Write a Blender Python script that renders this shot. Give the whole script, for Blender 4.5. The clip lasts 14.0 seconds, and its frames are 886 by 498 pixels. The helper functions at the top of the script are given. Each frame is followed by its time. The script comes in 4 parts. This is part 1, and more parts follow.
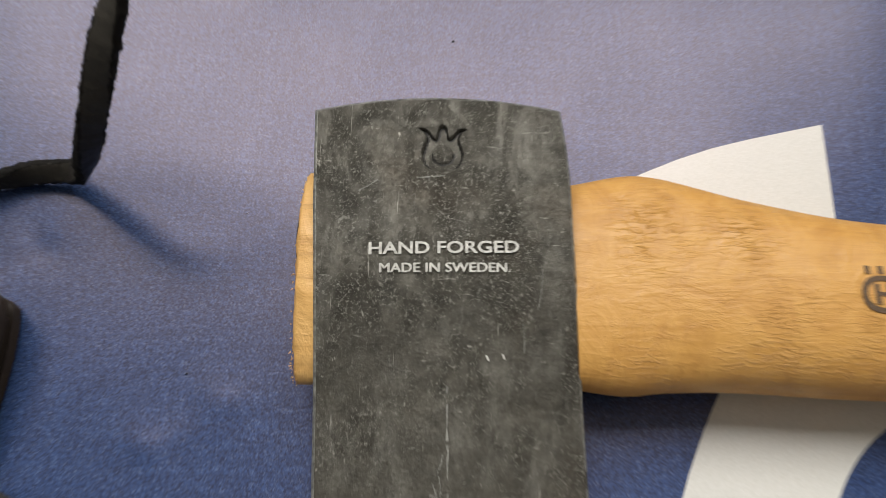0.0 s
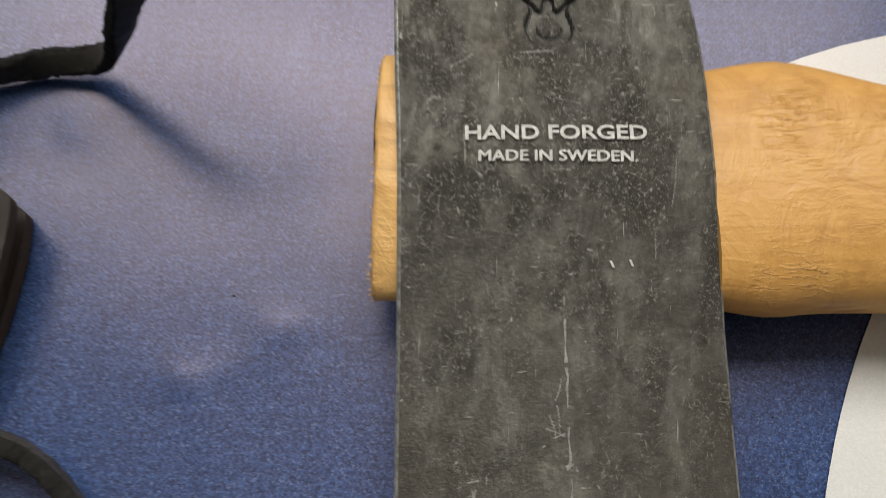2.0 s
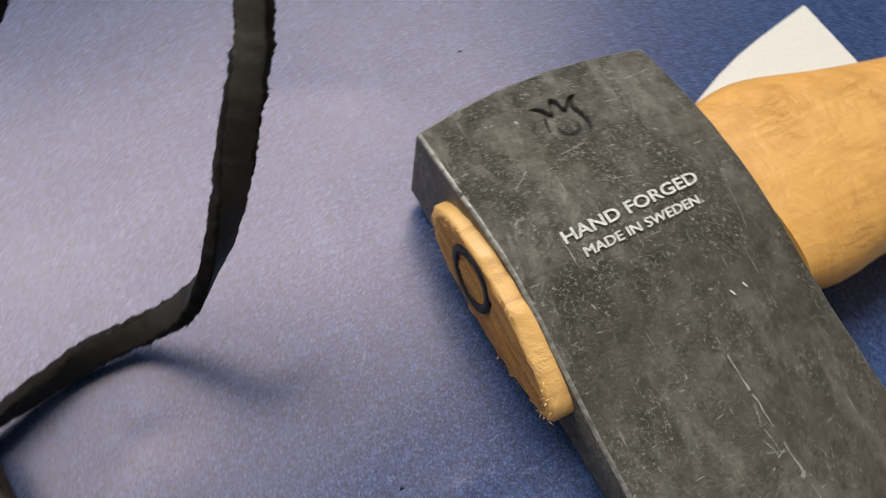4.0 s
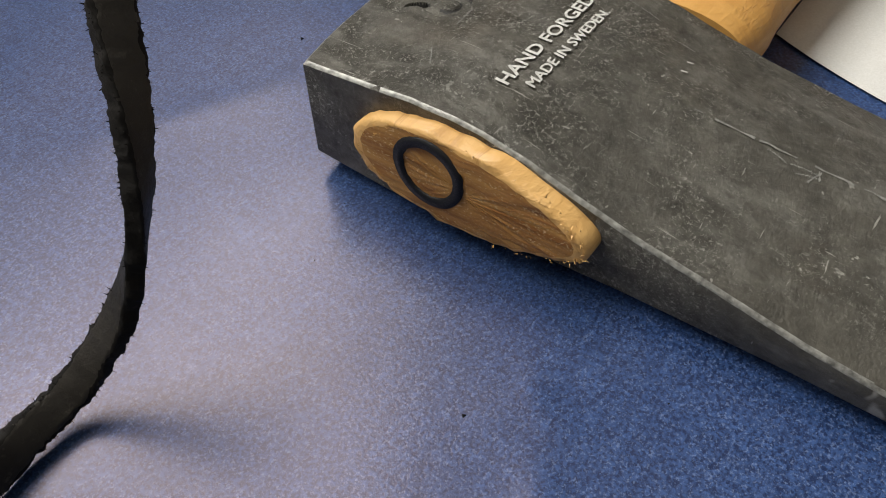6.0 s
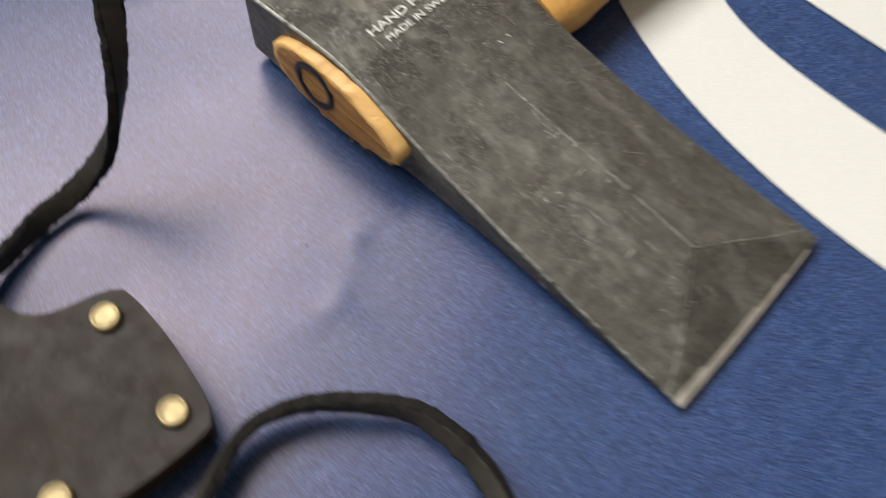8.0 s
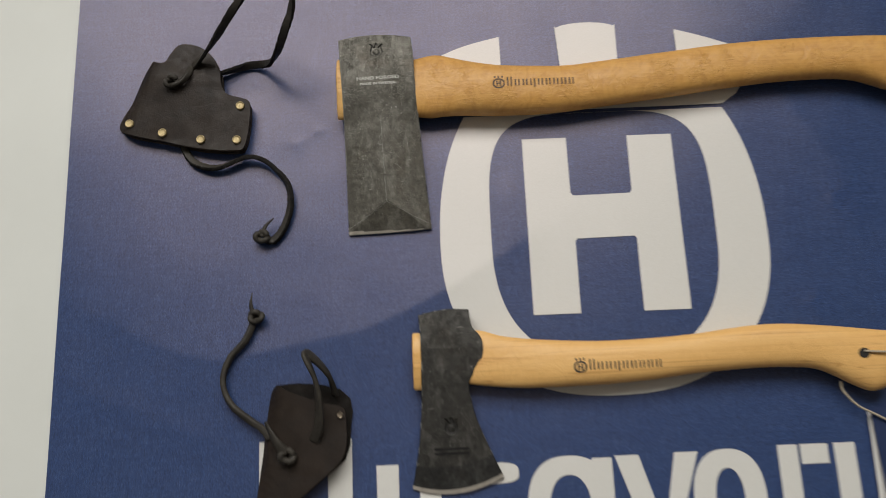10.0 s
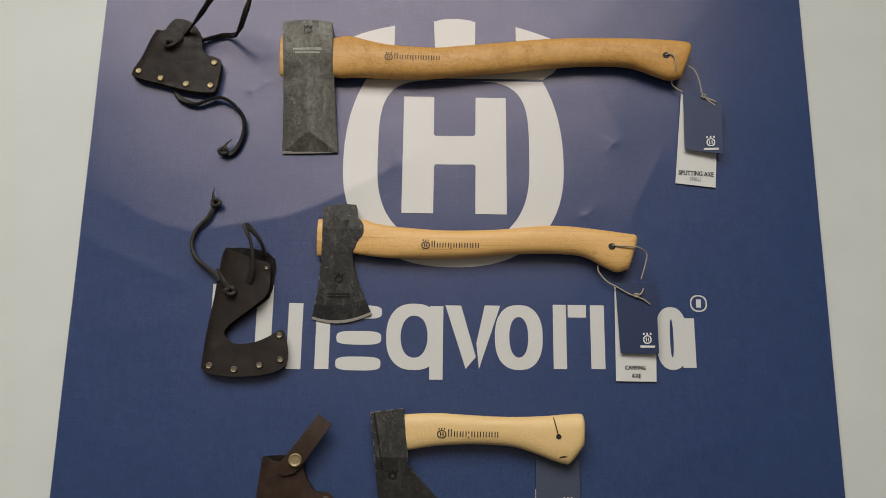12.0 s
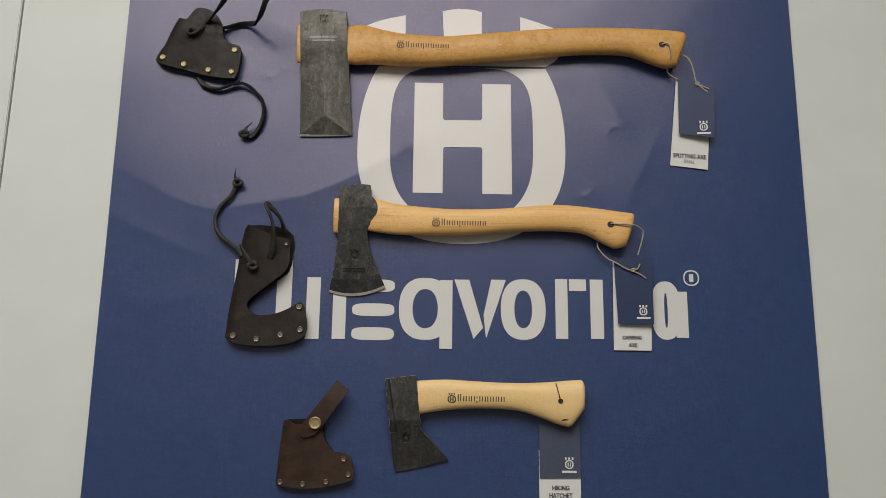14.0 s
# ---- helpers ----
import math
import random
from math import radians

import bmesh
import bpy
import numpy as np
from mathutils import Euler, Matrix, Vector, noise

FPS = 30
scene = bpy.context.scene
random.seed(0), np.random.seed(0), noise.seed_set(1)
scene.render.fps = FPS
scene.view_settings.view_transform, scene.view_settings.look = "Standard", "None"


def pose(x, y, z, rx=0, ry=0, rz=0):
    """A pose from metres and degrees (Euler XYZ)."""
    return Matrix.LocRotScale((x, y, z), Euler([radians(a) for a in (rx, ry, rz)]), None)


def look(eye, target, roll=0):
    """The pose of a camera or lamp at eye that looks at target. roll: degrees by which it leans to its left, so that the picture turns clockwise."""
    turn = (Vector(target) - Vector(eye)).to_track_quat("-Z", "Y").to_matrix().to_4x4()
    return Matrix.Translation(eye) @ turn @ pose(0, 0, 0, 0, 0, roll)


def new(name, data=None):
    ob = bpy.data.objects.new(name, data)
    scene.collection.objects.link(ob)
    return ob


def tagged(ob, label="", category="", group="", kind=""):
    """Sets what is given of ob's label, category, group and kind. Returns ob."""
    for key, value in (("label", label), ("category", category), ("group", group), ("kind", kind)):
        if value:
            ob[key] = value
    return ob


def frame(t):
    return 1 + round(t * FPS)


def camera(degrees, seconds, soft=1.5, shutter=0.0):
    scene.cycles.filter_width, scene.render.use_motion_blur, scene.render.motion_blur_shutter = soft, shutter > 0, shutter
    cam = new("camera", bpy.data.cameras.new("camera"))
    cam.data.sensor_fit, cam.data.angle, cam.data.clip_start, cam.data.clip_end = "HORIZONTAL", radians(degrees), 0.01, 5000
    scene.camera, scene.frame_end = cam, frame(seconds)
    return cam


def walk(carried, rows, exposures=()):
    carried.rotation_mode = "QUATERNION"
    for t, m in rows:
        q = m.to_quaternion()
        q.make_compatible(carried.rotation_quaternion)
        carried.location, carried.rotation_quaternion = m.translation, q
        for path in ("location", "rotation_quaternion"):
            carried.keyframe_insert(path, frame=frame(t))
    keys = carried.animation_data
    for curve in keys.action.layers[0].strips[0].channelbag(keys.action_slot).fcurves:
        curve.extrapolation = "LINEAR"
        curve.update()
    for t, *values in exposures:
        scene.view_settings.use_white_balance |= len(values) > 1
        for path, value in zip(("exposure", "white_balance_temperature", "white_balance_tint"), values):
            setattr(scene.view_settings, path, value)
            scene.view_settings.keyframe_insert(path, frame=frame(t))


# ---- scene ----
cam = camera(57.2, 14.0, soft=0.85, shutter=0.45)
PATH = [
    (0, (-0.0031, -0.024, 0.2016), (-0.0058, 0.0394, 0.0119), -1.42),
    (0.2, (-0.0105, -0.0157, 0.1778), (-0.0107, 0.048, -0.0118), 1.08),
    (0.5, (-0.0163, -0.0083, 0.1639), (-0.0182, 0.0552, -0.0258), -0.37),
    (1, (-0.0158, -0.0058, 0.1613), (-0.0179, 0.0589, -0.028), -0.27),
    (1.5, (-0.0157, -0.0098, 0.1599), (-0.0182, 0.0551, -0.0292), -0.73),
    (1.8, (-0.022, -0.0275, 0.1589), (-0.0212, 0.0386, -0.0298), 2.27),
    (2, (-0.0268, -0.0371, 0.1629), (-0.0258, 0.0298, -0.0256), 2.06),
    (2.2, (-0.0298, -0.0321, 0.1761), (-0.031, 0.0345, -0.0125), -0.20),
    (4.3, (-0.0935, -0.0184, 0.161), (-0.0194, 0.0598, -0.0075), 5.96),
    (4.5, (-0.0899, -0.0181, 0.1471), (-0.0044, 0.061, -0.0155), 1.88),
    (4.8, (-0.0914, -0.0306, 0.1332), (0.0019, 0.0539, -0.0222), -1.67),
    (5, (-0.0981, -0.0338, 0.129), (-0.001, 0.0497, -0.0247), -2.05),
    (5.5, (-0.1225, -0.0301, 0.1235), (-0.0182, 0.0544, -0.0248), -2.57),
    (6, (-0.1251, -0.0308, 0.1163), (-0.0189, 0.0516, -0.0318), -2.08),
    (6.5, (-0.1266, -0.0296, 0.1171), (-0.0214, 0.049, -0.0338), -1.59),
    (7, (-0.1281, -0.0318, 0.1212), (-0.0218, 0.046, -0.0293), -1.66),
    (7.5, (-0.1303, -0.0449, 0.1418), (-0.0353, 0.0249, -0.0198), -0.17),
    (7.8, (-0.1328, -0.0638, 0.1681), (-0.0484, 0.0015, -0.0011), 3.22),
    (8, (-0.1231, -0.082, 0.1953), (-0.0509, -0.0228, 0.0184), 6.18),
    (8.1, (-0.1206, -0.0888, 0.2065), (-0.0519, -0.0374, 0.0258), 11.38),
    (8.2, (-0.1144, -0.0991, 0.2168), (-0.0533, -0.0536, 0.0319), 14.80),
    (10.3, (0.0677, -0.2854, 0.6892), (0.0678, -0.2411, 0.4942), -1.42),
    (10.5, (0.0884, -0.3067, 0.7188), (0.0902, -0.2644, 0.5233), 0.80),
    (11, (0.1421, -0.3702, 0.8049), (0.1469, -0.3256, 0.61), 4.66),
    (11.5, (0.1765, -0.4049, 0.8834), (0.1755, -0.3604, 0.6884), -1.26),
    (12, (0.156, -0.4128, 0.923), (0.1568, -0.3684, 0.728), 1.81),
    (12.5, (0.1379, -0.4211, 0.9436), (0.1399, -0.3772, 0.7484), 3.60),
    (13, (0.1316, -0.4302, 0.9663), (0.1347, -0.3872, 0.771), 4.99),
    (13.5, (0.1296, -0.4387, 0.9713), (0.1331, -0.3967, 0.7758), 5.57),
    (14, (0.1335, -0.4371, 0.9788), (0.1366, -0.3959, 0.7831), 5.09),
]
EXPOSE = [(0, 0.03), (2.2, 0.03), (4.3, 0.28), (6.0, 0.26), (7.0, 0.36), (7.5, 0.45), (8.2, 0.36), (10.3, -0.40), (14, -0.44)]
walk(cam, [(t, look(eye, target, roll)) for t, eye, target, roll in PATH], EXPOSE)

# ---- world and lights ----
world = bpy.data.worlds.new("sky")
scene.world = world
world.use_nodes = True
wn = world.node_tree.nodes
sky = wn.new("ShaderNodeTexSky")
sky.sky_type, sky.sun_disc = "NISHITA", False
sky.sun_elevation, sky.sun_rotation = radians(50), radians(-20)
wn["Background"].inputs["Strength"].default_value = 0.1
world.node_tree.links.new(sky.outputs[0], wn["Background"].inputs["Color"])

WIN = (-1.28, 0.90, 0.87, 2.90)  # window opening: x from, x to, z from, z to, in the wall at y = 1.0
lamp = bpy.data.lights.new("window_daylight", "AREA")
lamp.shape, lamp.size, lamp.size_y = "RECTANGLE", WIN[1] - WIN[0] - 0.1, WIN[3] - WIN[2] - 0.1
lamp.energy, lamp.color = 96.0, (1.0, 0.962, 0.905)
lamp_ob = new("window_daylight", lamp)
lamp_ob.matrix_world = look(((WIN[0] + WIN[1]) / 2, 0.97, (WIN[2] + WIN[3]) / 2), ((WIN[0] + WIN[1]) / 2, 0.0, (WIN[2] + WIN[3]) / 2))


# ---- materials ----
class Mat:
    """A node material with a few shorthands."""

    def __init__(self, name, rough=0.5, metal=0.0, spec=0.5):
        self.m = bpy.data.materials.new(name)
        self.m.use_nodes = True
        self.t = self.m.node_tree
        self.b = self.t.nodes["Principled BSDF"]
        self.b.inputs["Roughness"].default_value = rough
        self.b.inputs["Metallic"].default_value = metal
        self.b.inputs["Specular IOR Level"].default_value = spec
        self.xyz = self.t.nodes.new("ShaderNodeTexCoord").outputs["Object"]

    def put(self, socket, value):
        if isinstance(value, (int, float)):
            socket.default_value = value
        elif isinstance(value, tuple):
            socket.default_value = (*value, 1.0) if len(value) == 3 and socket.type == "RGBA" else value
        else:
            self.t.links.new(value, socket)

    def stretch(self, sx, sy, sz, vec=None):
        n = self.t.nodes.new("ShaderNodeMapping")
        self.put(n.inputs["Vector"], vec or self.xyz)
        n.inputs["Scale"].default_value = (sx, sy, sz)
        return n.outputs[0]

    def noise(self, scale, detail=3.0, vec=None, rough=0.55, warp=0.0):
        n = self.t.nodes.new("ShaderNodeTexNoise")
        self.put(n.inputs["Vector"], vec or self.xyz)
        n.inputs["Scale"].default_value, n.inputs["Detail"].default_value = scale, detail
        n.inputs["Roughness"].default_value, n.inputs["Distortion"].default_value = rough, warp
        return n.outputs["Fac"]

    def ramp(self, fac, *stops):
        n = self.t.nodes.new("ShaderNodeValToRGB")
        self.put(n.inputs["Fac"], fac)
        el = n.color_ramp.elements
        while len(el) < len(stops):
            el.new(0.5)
        for e, (p, c) in zip(el, stops):
            e.position, e.color = p, ((c, c, c, 1) if isinstance(c, (int, float)) else (*c, 1))
        return n.outputs["Color"]

    def mix(self, fac, a, b, kind="MIX"):
        n = self.t.nodes.new("ShaderNodeMix")
        n.data_type, n.blend_type = "RGBA", kind
        self.put(n.inputs[0], fac)
        self.put(n.inputs[6], a)
        self.put(n.inputs[7], b)
        return n.outputs[2]

    def math(self, kind, a, b=0.0):
        n = self.t.nodes.new("ShaderNodeMath")
        n.operation = kind
        self.put(n.inputs[0], a)
        self.put(n.inputs[1], b)
        return n.outputs[0]

    def bump(self, height, dist, strength=1.0):
        n = self.t.nodes.new("ShaderNodeBump")
        n.inputs["Strength"].default_value, n.inputs["Distance"].default_value = strength, dist
        self.put(n.inputs["Height"], height)
        if self.b.inputs["Normal"].links:
            self.put(n.inputs["Normal"], self.b.inputs["Normal"].links[0].from_socket)
        self.put(self.b.inputs["Normal"], n.outputs[0])

    def colour(self, c):
        self.put(self.b.inputs["Base Color"], c)

    def rough(self, r):
        self.put(self.b.inputs["Roughness"], r)


def steel(name, dark, light, fleck, fleck_at, rough, smooth_below=None):
    """Forged scale: a dark skin with pale scuffs that gather in patches, fine scratches and a pitted crust."""
    k = Mat(name, rough, 0.45)
    big, mid = k.noise(45, 4), k.noise(260, 6, rough=0.65)
    base = k.mix(k.ramp(big, (0.25, 0.15), (0.8, 0.9)), dark, light)
    base = k.mix(k.ramp(mid, (0.35, 0.0), (0.75, 0.8)), base, tuple(0.5 * v for v in dark))
    rust = k.ramp(k.noise(34, 5, rough=0.65), (0.54, 0.0), (0.72, 0.30))
    base = k.mix(rust, base, tuple(m * v for m, v in zip((1.7, 1.35, 1.1), dark)))
    patch = k.ramp(k.noise(48, 6, k.stretch(1.5, 0.8, 1), 0.75, 0.5), (0.46, 0.10), (0.62, 1.0))
    if smooth_below is not None:  # the worked end towards the edge is rubbed smooth
        n = k.t.nodes.new("ShaderNodeSeparateXYZ")
        k.put(n.inputs[0], k.xyz)
        far = k.math("ADD", k.math("MULTIPLY", n.outputs["Y"], 12.0), 0.5 - 12.0 * smooth_below)
        far = k.math("ADD", far, k.math("MULTIPLY", k.noise(38, 3), 0.6))
        patch = k.mix(1.0, patch, k.ramp(far, (0.45, 0.22), (1.15, 1.0)), "MULTIPLY")
    crust = k.noise(640, 9, rough=0.85, warp=0.5)
    flakes = k.ramp(crust, (fleck_at + 0.06, 0.0), (fleck_at + 0.11, 0.55))
    base = k.mix(k.math("MULTIPLY", flakes, patch), base, fleck)
    marks = k.ramp(k.noise(1500, 7, rough=0.8, warp=0.6), (fleck_at + 0.05, 0.0), (fleck_at + 0.085, 1.0))
    base = k.mix(k.math("MULTIPLY", marks, patch), base, fleck)
    haze = k.ramp(k.noise(1.0, 5, k.stretch(110, 40, 110), 0.7), (0.50, 0.0), (0.76, 0.26))
    base = k.mix(haze, base, fleck)
    line = k.ramp(k.noise(1.0, 4, k.stretch(700, 260, 300)), (0.67, 0.0), (0.72, 0.7))
    base = k.mix(k.math("MULTIPLY", line, patch), base, fleck)
    for way in ((1500, 80, 90), (420, 330, 90), (130, 900, 90)):
        cut = k.ramp(k.noise(1.0, 3, k.stretch(*way), 0.6, 0.35), (0.69, 0.0), (0.735, 0.55))
        base = k.mix(cut, base, fleck)
    k.colour(base)
    k.rough(k.ramp(mid, (0.3, rough - 0.08), (0.7, rough + 0.14)))
    k.bump(k.noise(300, 8, rough=0.75), 0.00042, 0.85)
    k.bump(k.mix(patch, (0.5, 0.5, 0.5), k.ramp(crust, (0.40, 0.0), (0.60, 1.0))), 0.00030, 0.9)
    pits = k.ramp(k.noise(760, 6, rough=0.7, warp=0.3), (0.34, 0.0), (0.50, 1.0))
    k.bump(k.mix(k.ramp(k.noise(30, 3), (0.42, 0.0), (0.60, 1.0)), (1.0, 1.0, 1.0), pits), 0.00013, 0.6)
    k.bump(k.noise(1300, 4), 0.00014, 0.9)
    return k.m


def wood(name, pale, mid, dark, along=(9, 95, 95), lines=0.35, figure=1.0):
    """Oiled wood: soft rings along the handle, rippled figure across it, short tool marks that gather in places."""
    k = Mat(name, 0.46)
    v = k.stretch(*along)
    grain = k.noise(1.0, 5, v, 0.6, 0.6)
    fine = k.noise(1.0, 3, k.stretch(along[0] * 4, along[1] * 9, along[2] * 9), 0.6)
    c = k.mix(k.ramp(grain, (0.3, 0.0), (0.7, 1.0)), pale, mid)
    rings = k.noise(1.0, 4, k.stretch(along[0] * 0.7, along[1] * 1.8, along[2] * 1.8), 0.6, 1.2)
    c = k.mix(k.ramp(rings, (0.56, 0.0), (0.66, lines), (0.70, lines * 0.3), (0.76, lines)), c, dark)
    c = k.mix(k.ramp(fine, (0.52, 0.0), (0.75, 0.22)), c, dark)
    swirl = k.noise(1.0, 5, k.stretch(75, 48, 48), 0.6, 2.6)
    c = k.mix(k.ramp(swirl, (0.50, 0.0), (0.62, 0.65 * figure)), c, pale)
    c = k.mix(k.ramp(swirl, (0.36, 0.26 * figure), (0.48, 0.0)), c, dark)
    where = k.ramp(k.noise(52, 4), (0.45, 0.0), (0.62, 1.0))
    gouge = k.ramp(k.noise(1.0, 4, k.stretch(260, 1000, 1000), 0.65, 0.7), (0.48, 0.0), (0.62, 1.0))
    gouge = k.math("MULTIPLY", gouge, k.math("MULTIPLY", where, figure))
    k.colour(k.mix(k.math("MULTIPLY", gouge, 0.03), c, dark))
    k.rough(k.ramp(k.noise(120, 3), (0.3, 0.36), (0.7, 0.56)))
    k.bump(gouge, 0.00022, 0.8)
    k.bump(fine, 0.00010, 0.6)
    k.bump(k.noise(1.0, 5, k.stretch(90, 300, 300), 0.65, 1.5), 0.00035, 0.6)
    k.bump(swirl, 0.0012, 0.45)
    return k.m


def end_grain():
    k = Mat("end_grain", 0.6)
    rays = k.noise(1.0, 4, k.stretch(100, 45, 480), 0.6, 0.3)
    c = k.mix(k.ramp(rays, (0.35, 0.0), (0.62, 1.0)), (0.60, 0.31, 0.085), (0.36, 0.150, 0.036))
    heart = k.ramp(k.noise(1.0, 3, k.stretch(60, 22, 210), 0.6, 0.4), (0.56, 0.0), (0.70, 0.8))
    c = k.mix(heart, c, (0.20, 0.075, 0.022))
    pores = k.ramp(k.noise(1.0, 3, k.stretch(2000, 1500, 2600)), (0.56, 0.0), (0.64, 0.9))
    rows = k.ramp(k.noise(1.0, 2, k.stretch(100, 60, 900)), (0.44, 0.15), (0.60, 1.0))
    k.colour(k.mix(k.math("MULTIPLY", pores, rows), c, (0.82, 0.60, 0.32)))
    k.bump(rays, 0.0005, 0.7)
    k.bump(k.noise(1800, 3), 0.0002, 0.8)
    return k.m


def leather(name, a, b, rough=0.52):
    k = Mat(name, rough, 0.0, 0.26)
    c = k.mix(k.ramp(k.noise(60, 5), (0.3, 0.0), (0.75, 1.0)), a, b)
    c = k.mix(k.ramp(k.noise(700, 5, rough=0.7), (0.58, 0.0), (0.75, 0.5)), c, tuple(min(1, 2.2 * v) for v in b))
    k.colour(c)
    k.rough(k.ramp(k.noise(180, 4), (0.3, rough - 0.1), (0.7, rough + 0.15)))
    k.bump(k.noise(900, 5, rough=0.65), 0.0003, 0.7)
    k.bump(k.noise(110, 3), 0.0008, 0.4)
    return k.m


def vinyl(name, a, b, fleck, rough, weft=0.0):
    """Printed banner cloth with a fine grain, its sparkle partly painted in as pale flecks, and a satin coat."""
    k = Mat(name, rough)
    flat = k.stretch(1, 1, 0)
    flat.node.inputs["Location"].default_value = (0.0, 0.0, 0.00031)
    k.xyz = flat
    grain = k.noise(1700, 1.5, rough=0.6)
    c = k.mix(k.ramp(grain, (0.36, 0.0), (0.66, 1.0)), a, b)
    # pale flecks put the glints of the grain into the colour
    c = k.mix(k.ramp(k.noise(2200, 1.5), (0.55, 0.0), (0.70, 0.55)), c, fleck)
    weave = k.noise(1.0, 2, k.stretch(250, 2400, 1000))
    k.b.inputs["Specular IOR Level"].default_value = 0.66
    # rosy tint on the reflection, added to colour the sheen
    k.b.inputs["Specular Tint"].default_value = (1.0, 0.82, 0.83, 1.0)
    for way in ((30, 700, 1), (700, 30, 1)):
        thread = k.ramp(k.noise(1.0, 2, k.stretch(*way)), (0.35, 1.0), (0.65, 0.0))
        c = k.mix(k.math("MULTIPLY", thread, weft), c, a)
    k.colour(c)
    k.rough(k.ramp(k.noise(40, 2), (0.0, rough - 0.05), (1.0, rough + 0.06)))
    k.bump(grain, 0.00008, 0.5)
    k.bump(weave, 0.00003, 0.25)
    return k.m


def plain(name, col, rough=0.5, metal=0.0, vary=0.15, size=150, relief=0.0002):
    k = Mat(name, rough, metal)
    n = k.noise(size, 5)
    k.colour(k.mix(k.ramp(n, (0.3, 0.0), (0.7, 1.0)), tuple(v * (1 - vary) for v in col), col))
    k.rough(k.ramp(k.noise(size * 2, 4), (0.3, max(0.05, rough - 0.08)), (0.7, rough + 0.1)))
    if relief:
        k.bump(k.noise(size * 4, 4), relief, 0.6)
    return k.m


STEEL = steel("forged_steel", (0.068, 0.064, 0.053), (0.165, 0.156, 0.129), (0.58, 0.57, 0.51), 0.50, 0.42, 0.0)
STEEL_B = steel("black_steel", (0.034, 0.033, 0.030), (0.066, 0.064, 0.057), (0.36, 0.35, 0.32), 0.53, 0.44)
STEEL_D = steel("dark_bevel_steel", (0.026, 0.026, 0.025), (0.050, 0.050, 0.047), (0.24, 0.24, 0.22), 0.56, 0.48)
STEEL_C = steel("ground_steel", (0.048, 0.045, 0.041), (0.085, 0.080, 0.073), (0.22, 0.21, 0.19), 0.62, 0.36)
WORN = plain("worn_steel_edge", (0.44, 0.44, 0.40), 0.42, 0.5, 0.7, 700)
HONED = plain("honed_steel_edge", (0.50, 0.46, 0.40), 0.42, 0.35, 0.25, 300)
SCUFF = plain("bright_scuffed_steel", (0.36, 0.36, 0.33), 0.5, 0.3, 0.6, 900)
# dark colour that paints the shade in struck marks and bored holes
HOLLOW_SHADE = plain("hollow_shade", (0.026, 0.025, 0.023), 0.55, 0.3, 0.3, 600)
MARK = plain("white_etching", (0.74, 0.74, 0.69), 0.6, 0.0, 0.4, 900)
ASH = wood("oiled_hickory", (0.69, 0.380, 0.107), (0.59, 0.300, 0.071), (0.41, 0.182, 0.040), lines=0.22)
ASH_PALE = wood("pale_ash", (0.83, 0.515, 0.190), (0.75, 0.425, 0.135), (0.47, 0.215, 0.055), (3, 100, 100), 0.6, 0.25)
BIRCH = wood("pale_birch", (0.84, 0.595, 0.275), (0.80, 0.54, 0.225), (0.70, 0.44, 0.165), (5, 60, 60), 0.2, 0.2)
ENDGRAIN = end_grain()
SOOT = plain("black_iron", (0.012, 0.012, 0.013), 0.5, 0.2, 0.4, 900)
BRAND = plain("burnt_brown_print", (0.125, 0.075, 0.038), 0.6, 0.0, 0.3, 900)
INK = plain("dark_ink_print", (0.060, 0.046, 0.034), 0.6, 0.0, 0.3, 900)
LEATHER = leather("black_brown_leather", (0.014, 0.0100, 0.0080), (0.030, 0.0215, 0.0160), 0.50)
LEATHER_B = leather("dark_brown_leather", (0.028, 0.0155, 0.010), (0.056, 0.032, 0.021), 0.55)
# dark suede lining, with the shade inside the sheath mouths put into its colour
INNER = leather("shaded_lining", (0.006, 0.005, 0.004), (0.012, 0.009, 0.007), 0.8)
SUEDE = leather("thong_raw_edge", (0.006, 0.0055, 0.005), (0.018, 0.016, 0.014), 0.85)
LEATHER_IN = leather("raw_leather_edge", (0.05, 0.035, 0.024), (0.085, 0.062, 0.045), 0.8)
THONG = leather("black_leather_thong", (0.020, 0.018, 0.015), (0.058, 0.052, 0.043), 0.52)
BRASS = plain("aged_brass", (0.44, 0.35, 0.185), 0.45, 0.7, 0.35, 500)
BRONZE = plain("dark_bronze", (0.26, 0.215, 0.16), 0.42, 0.9, 0.35, 500)
BLUE = vinyl("navy_banner_print", (0.008, 0.023, 0.076), (0.046, 0.100, 0.260), (0.19, 0.26, 0.44), 0.32, 0.26)
WHITE = vinyl("white_banner_print", (0.66, 0.66, 0.62), (0.71, 0.71, 0.675), (0.76, 0.76, 0.73), 0.36)
CARD = plain("white_card", (0.74, 0.73, 0.69), 0.6, 0.0, 0.05, 120)
CARD_BLUE = plain("navy_card", (0.010, 0.026, 0.090), 0.5, 0.0, 0.15, 300)
CARD_GREY = plain("slate_blue_card", (0.060, 0.075, 0.12), 0.5, 0.0, 0.15, 300)
TWINE = plain("cotton_twine", (0.52, 0.45, 0.34), 0.85, 0.0, 0.35, 900, 0.0004)
BOARD = plain("white_board", (0.70, 0.72, 0.68), 0.5, 0.0, 0.05, 12)
# kept dim so that the unseen walls bounce little light into the shadows
PAINT = plain("wall_paint", (0.26, 0.25, 0.235), 0.7, 0.0, 0.06, 4)
FLOORING = plain("grey_floor", (0.22, 0.21, 0.20), 0.6, 0.0, 0.3, 6)
GLASS = Mat("window_glass", 0.02)
